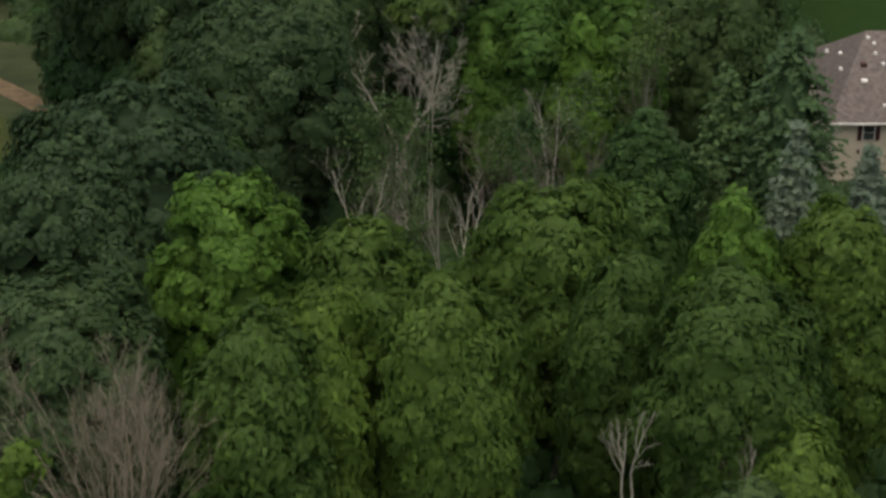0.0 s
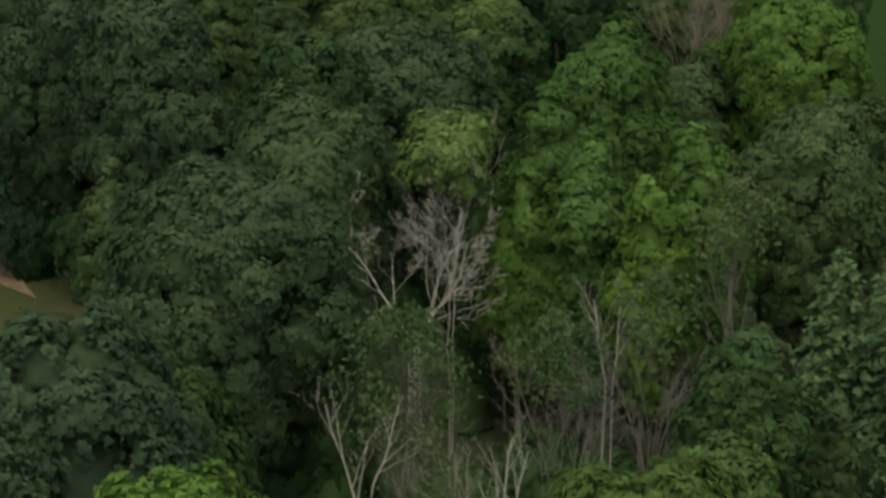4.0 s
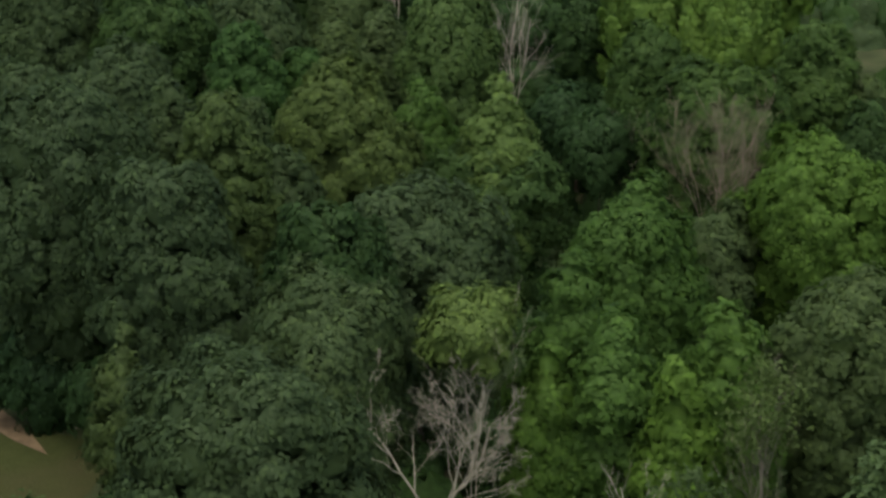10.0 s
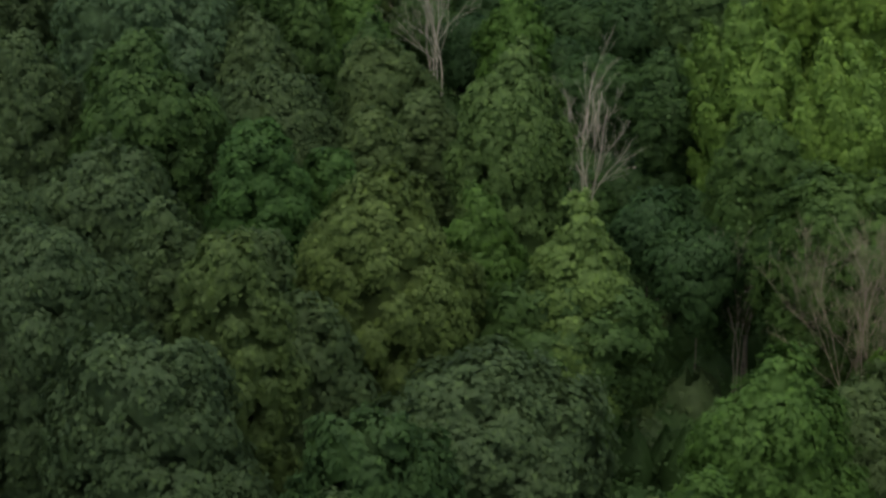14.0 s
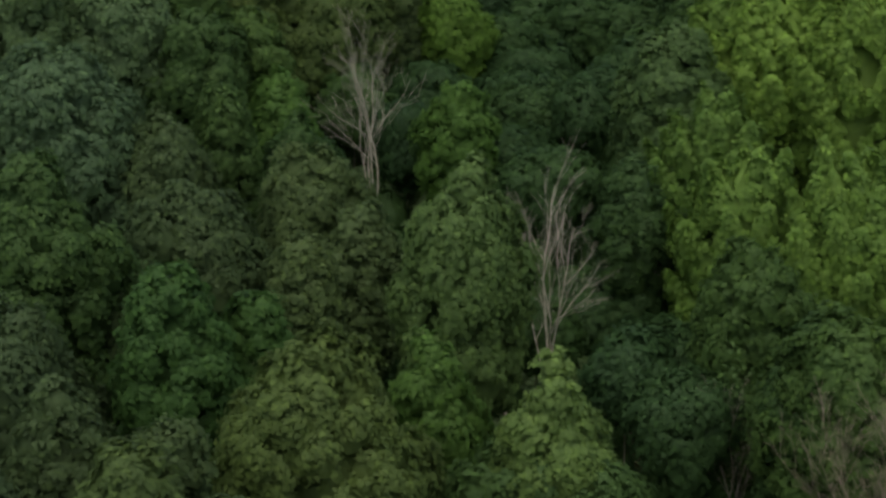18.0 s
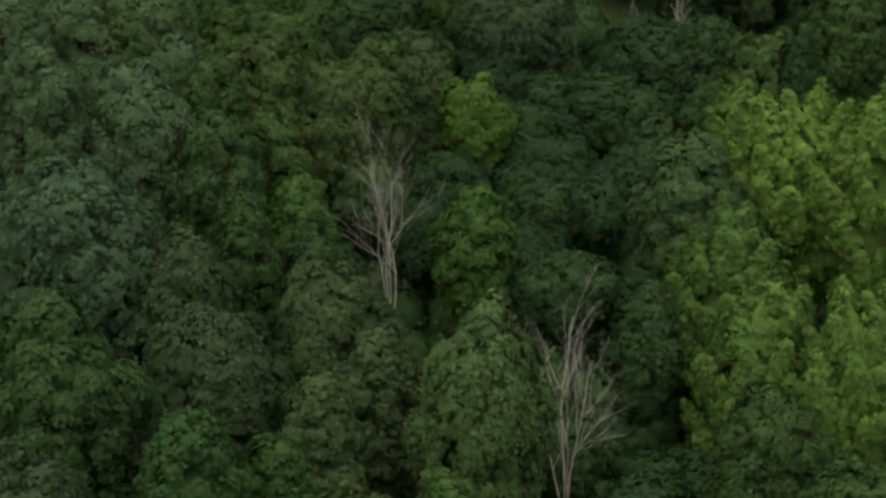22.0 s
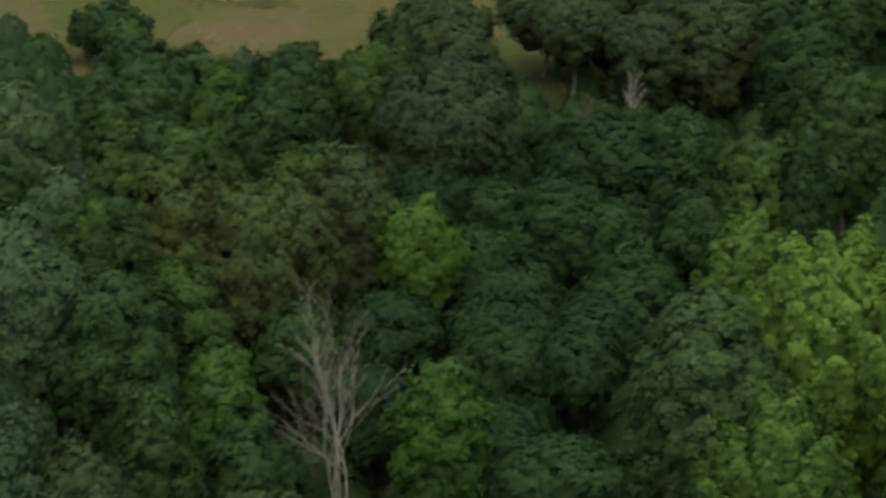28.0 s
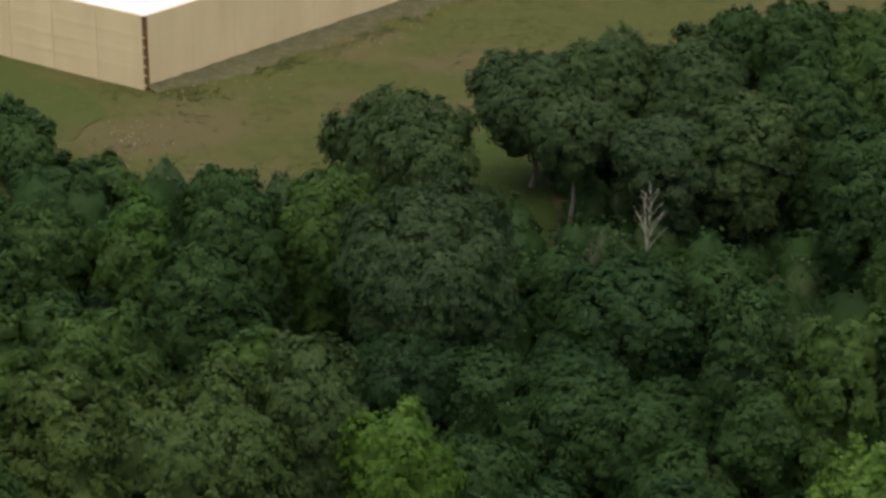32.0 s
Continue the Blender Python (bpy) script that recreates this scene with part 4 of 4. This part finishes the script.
plant("oak", -16.4, 184.2, 24.1, 2.2, 2.8)
plant("lime", -4.2, 205.7, 18.8, 2.5, 4.6)
plant("oak", -11.5, 215.5, 20.3, 2.4, 6.2)
plant("maple", -17.9, 248.5, 18.6, 2.2, 8.4)
plant("maple", -12.6, 242.3, 18.0, 2.1, 6.5)
plant("oak", -11.6, 234.7, 18.4, 3.6, 8.6)
plant("oak", -18.6, 227.0, 18.8, 3.8, 6.3)
plant("sage", -28.9, 241.4, 23.5, 5.6, 7.9)
plant("oak", -21.4, 239.7, 19.0, 3.0, 6.4)
plant("vine", -0.3, 289.7, 14.5, 3.0, 9.8)
plant("deadfan", -7.7, 251.5, 21.6, 2.5, 11.9)
plant("green", -1.3, 256.9, 15.7, 2.4, 6.2)
plant("shrub", 9.6, 273.5, 10.4, 2.8, 5.9)
plant("shrub", 6.0, 278.5, 8.8, 3.8, 7.0)
plant("shrub", 2.2, 260.9, 10.7, 3.9, 6.4)
plant("shrub", 6.1, 255.0, 11.0, 3.4, 5.4)
plant("pale", 14.8, 256.3, 20.5, 4.3, 10.0)
plant("tulip", 23.1, 259.4, 22.6, 5.5, 14.0)
plant("tulip", 15.9, 243.1, 19.8, 3.5, 8.9)
plant("tulip", 28.1, 255.3, 23.7, 5.3, 12.8)
plant("tulip", 19.1, 217.0, 24.5, 3.5, 10.3)
plant("tulip", 15.5, 227.8, 20.6, 3.5, 8.2)
plant("shrub", 6.8, 226.7, 12.5, 3.2, 4.6)
plant("shrub", 9.5, 216.9, 13.9, 3.3, 5.5)
plant("thin", 15.9, 214.3, 16.7, 1.9, 5.6)
plant("shrub", 12.5, 229.9, 14.1, 3.2, 6.2)
plant("oak", -8.3, 228.5, 16.9, 2.6, 6.1)
plant("shrub", -5.1, 266.0, 11.3, 2.7, 7.0)
plant("oak", -20.8, 213.9, 18.6, 2.1, 4.2)
plant("shrub", 2.4, 223.1, 12.6, 2.6, 4.5)
plant("sage", -33.5, 260.0, 26.1, 2.8, 6.8)
plant("sage", -24.9, 275.1, 22.5, 2.9, 5.2)
plant("sage", -27.4, 262.6, 24.1, 4.2, 8.1)
plant("maple", -22.4, 272.1, 21.8, 3.1, 7.8)
plant("sage", -39.7, 283.5, 23.8, 3.9, 6.8)
plant("sage", -35.5, 290.3, 22.5, 3.4, 6.6)
plant("sage", -29.9, 296.3, 21.3, 3.5, 6.3)
plant("maple", -16.1, 298.0, 16.7, 2.8, 6.4)
plant("maple", -31.7, 290.7, 18.9, 3.0, 5.7)
plant("olive", -12.1, 287.8, 16.4, 6.3, 8.1)
plant("maple", -17.2, 265.5, 19.5, 3.2, 6.3)
plant("maple", -20.5, 261.2, 20.6, 3.8, 8.2)
plant("shrub", 18.3, 317.6, 10.2, 4.5, 8.3)
plant("shrub", 12.2, 302.6, 9.3, 4.2, 6.8)
plant("shrub", 16.2, 299.2, 9.5, 3.9, 6.7)
plant("shrub", 6.4, 290.3, 8.6, 4.4, 6.9)
plant("shrub", 15.1, 286.0, 9.3, 4.1, 6.3)
plant("shrub", 5.0, 277.3, 8.9, 3.5, 6.1)
plant("tulip", 20.2, 271.7, 19.5, 2.7, 8.7)
plant("shrub", 4.5, 255.9, 10.5, 3.4, 5.9)
plant("green", -14.7, 260.0, 16.1, 2.5, 6.7)
plant("shrub", -12.9, 251.8, 13.9, 2.6, 6.1)
plant("shrub", 2.5, 313.0, 8.0, 3.6, 6.5)
plant("shrub", 7.5, 312.0, 7.0, 3.4, 6.0)
plant("shrub", -3.0, 283.5, 9.0, 3.2, 6.5)
plant("shrub", -9.5, 279.5, 9.5, 3.4, 6.5)
plant("snag", 23.8, 338.9, 8.1, 2.0, 5.4)
plant("thin", 17.2, 326.4, 9.7, 1.6, 5.1)
plant("maple", -27.2, 366.5, 7.6, 3.8, 9.5)
plant("maple", -19.5, 297.7, 18.4, 2.8, 4.7)
plant("maple", -17.1, 290.8, 19.3, 3.2, 6.5)
plant("maple", -22.3, 295.5, 18.5, 2.4, 5.5)
plant("maple", -10.8, 304.4, 18.5, 2.9, 7.0)
plant("maple", -1.8, 324.9, 15.1, 3.5, 5.6)
plant("maple", -8.4, 323.4, 15.6, 3.7, 6.9)
plant("green", -14.7, 330.1, 12.0, 2.5, 5.3)
plant("maple", -22.4, 330.3, 11.1, 3.6, 5.7)
plant("maple", -25.2, 325.8, 12.2, 2.4, 5.6)
plant("olive", -17.9, 283.0, 19.7, 3.0, 6.5)
plant("oak", -5.0, 291.3, 17.3, 2.9, 7.0)
plant("maple", -8.1, 295.7, 15.9, 2.4, 5.2)
plant("oak", 4.4, 320.3, 15.0, 6.3, 12.3)
plant("oak", 6.6, 353.0, 11.2, 5.4, 7.5)
plant("oak", 17.8, 359.4, 13.1, 4.5, 8.8, clear=True)
plant("oak", 24.0, 358.4, 14.5, 5.0, 10.9, clear=True)
plant("oak", 30.4, 355.5, 14.3, 4.7, 11.9)
plant("oak", 32.2, 342.3, 14.2, 3.9, 11.8)
plant("oak", 19.3, 348.5, 12.9, 3.8, 6.3, clear=True)
plant("oak", 26.7, 344.3, 12.3, 4.2, 6.2)
plant("maple", 37.5, 341.4, 14.3, 2.9, 8.2)
plant("maple", 37.6, 326.9, 16.1, 4.1, 8.6)
plant("maple", 37.1, 310.8, 16.2, 3.6, 7.9)
plant("maple", 37.9, 347.3, 15.7, 3.8, 7.8)
plant("maple", 20.7, 295.1, 17.6, 2.6, 6.4)
plant("maple", 25.7, 291.2, 17.3, 3.1, 5.9)
plant("maple", 28.1, 288.6, 18.3, 1.6, 4.7)
plant("shrub", 16.2, 327.9, 7.0, 4.1, 6.4)
plant("shrub", 22.0, 324.0, 8.1, 3.8, 5.8)
plant("shrub", 12.4, 309.3, 8.0, 3.5, 6.7)
plant("shrub", 23.9, 316.1, 11.3, 2.8, 5.5)
plant("shrub", 16.6, 291.7, 9.0, 3.4, 5.7)
plant("shrub", 5.0, 283.6, 8.5, 3.2, 5.5)
plant("shrub", 12.0, 282.6, 8.6, 3.0, 4.7)
plant("shrub", 4.1, 291.0, 10.8, 2.6, 5.6)
plant("shrub", 21.2, 292.3, 12.6, 3.0, 6.1)
plant("oak", -4.4, 291.0, 14.4, 2.0, 5.1)
plant("maple", -22.2, 357.6, 5.2, 3.2, 6.9)
plant("maple", -25.1, 362.2, 6.9, 2.6, 8.5)
plant("maple", -18.7, 360.2, 4.2, 2.6, 6.0)
plant("maple", -15.1, 329.2, 10.2, 2.4, 5.1)
plant("maple", 51.4, 374.9, 11.4, 3.9, 9.7)
plant("maple", 47.5, 379.9, 10.2, 3.2, 8.3)
plant("maple", 26.8, 211.0, 21.4, 3.4, 9.4)
plant("oak", 30.3, 209.0, 17.9, 2.0, 7.0)
plant("maple", 28.3, 198.1, 19.3, 2.1, 6.6)
plant("oak", 15.4, 180.3, 17.8, 2.8, 9.7)
plant("maple", 44.2, 374.0, 12.3, 3.6, 11.2)
plant("maple", 39.7, 377.0, 11.2, 3.1, 8.1)
plant("maple", 44.8, 354.1, 11.0, 4.0, 7.4)
plant("maple", 48.7, 353.9, 13.6, 4.2, 9.8)
plant("maple", 47.0, 359.5, 13.2, 3.7, 9.4)


# ---- the wood beyond: trees and saplings that fill it ----
CLEAR = [(-40, 170, 15, 9), (-41, 184, 8, 7), (61, 224, 27, 47), (20, 440, 110, 62), (-12, 372, 20, 13), (16, 364, 3.2, 16), (37, 167, 10, 10)]


def is_clear(x, y, m=0.0):
    return any(abs(x - a) < w + m and abs(y - b) < d + m for a, b, w, d in CLEAR)


fill = random.Random(5)
for gy in range(6, 50):
    for gx in range(-11, 12):
        x, y = gx * 8.0 + fill.uniform(-2.6, 2.6), gy * 8.0 + fill.uniform(-2.6, 2.6)
        near = min((math.hypot(x - a, y - b) - 0.55 * c for a, b, c in PLANTED), default=99)
        side = abs(x - 0.015 * y) - (19 + 0.115 * max(y, 0))
        if near < 3 or is_clear(x, y, 3.0) or side < 0 or side > 10:
            continue
        plant("far", x, y, land(x, y) + fill.uniform(14, 18), fill.uniform(3.4, 4.6), fill.uniform(10, 13))


def thicket():
    """Saplings and tall undergrowth below the canopy, too dense to count."""
    rng = np.random.default_rng(77)
    groups = {"shrub": [], "oak": []}
    for gy in range(16, 106):
        for gx in range(-18, 19):
            x, y = gx * 3.5 + rng.uniform(-1.5, 1.5), gy * 3.5 + rng.uniform(-1.5, 1.5)
            if is_clear(x, y, 1.5) or abs(x - 0.015 * y) > 20 + 0.115 * y or any(math.hypot(x - a, y - b) < 1.6 for a, b, c in PLANTED):
                continue
            groups[rng.choice(["shrub", "shrub", "shrub", "shrub", "oak"])].append((x, y, rng.uniform(2.0, 5.4)))
    for kind, spots in groups.items():
        vs, quads, tris, off = [], [], [], 0
        for x, y, top in spots:
            g = land(x, y)
            na, nu = 11, 6
            A, U = np.meshgrid(np.linspace(0, 2 * np.pi, na, endpoint=False), np.linspace(0.0, 0.97, nu))
            R = np.sqrt(1 - U ** 2) * rng.uniform(1.7, 2.8) * rng.uniform(0.75, 1.2, A.shape)
            b = np.stack([x + R * np.cos(A), y + R * np.sin(A), g - 0.1 + U * top * rng.uniform(0.85, 1.1, A.shape)], -1).reshape(-1, 3)
            ii, jj = np.meshgrid(np.arange(nu - 1), np.arange(na), indexing="ij")
            kk = (jj + 1) % na
            vs.append(b)
            quads.append(np.stack([ii * na + jj, ii * na + kk, (ii + 1) * na + kk, (ii + 1) * na + jj], -1).reshape(-1, 4) + off)
            off += len(b)
            k = 150
            li = rng.integers(0, len(b), k)
            d = unit(b[li] - [x, y, g + 0.3 * top])
            lp = b[li] + d * rng.uniform(-0.1, 0.3, (k, 1)) + rng.normal(size=(k, 3)) * 0.25
            v, f = leaf_cards(rng, lp, unit(d + [0, 0, 0.5] + rng.normal(size=(k, 3)) * 0.5), 0.34, 1.3, 0.1)
            vs.append(v)
            tris.append(f + off)
            off += len(v)
        me = mesh_from("thicket", np.concatenate(vs), [np.concatenate(quads), np.concatenate(tris)], [LEAF[kind]])
        tagged(new("thicket", me), "dense leafy saplings and undergrowth below the canopy", "undergrowth", kind="stuff")


thicket()
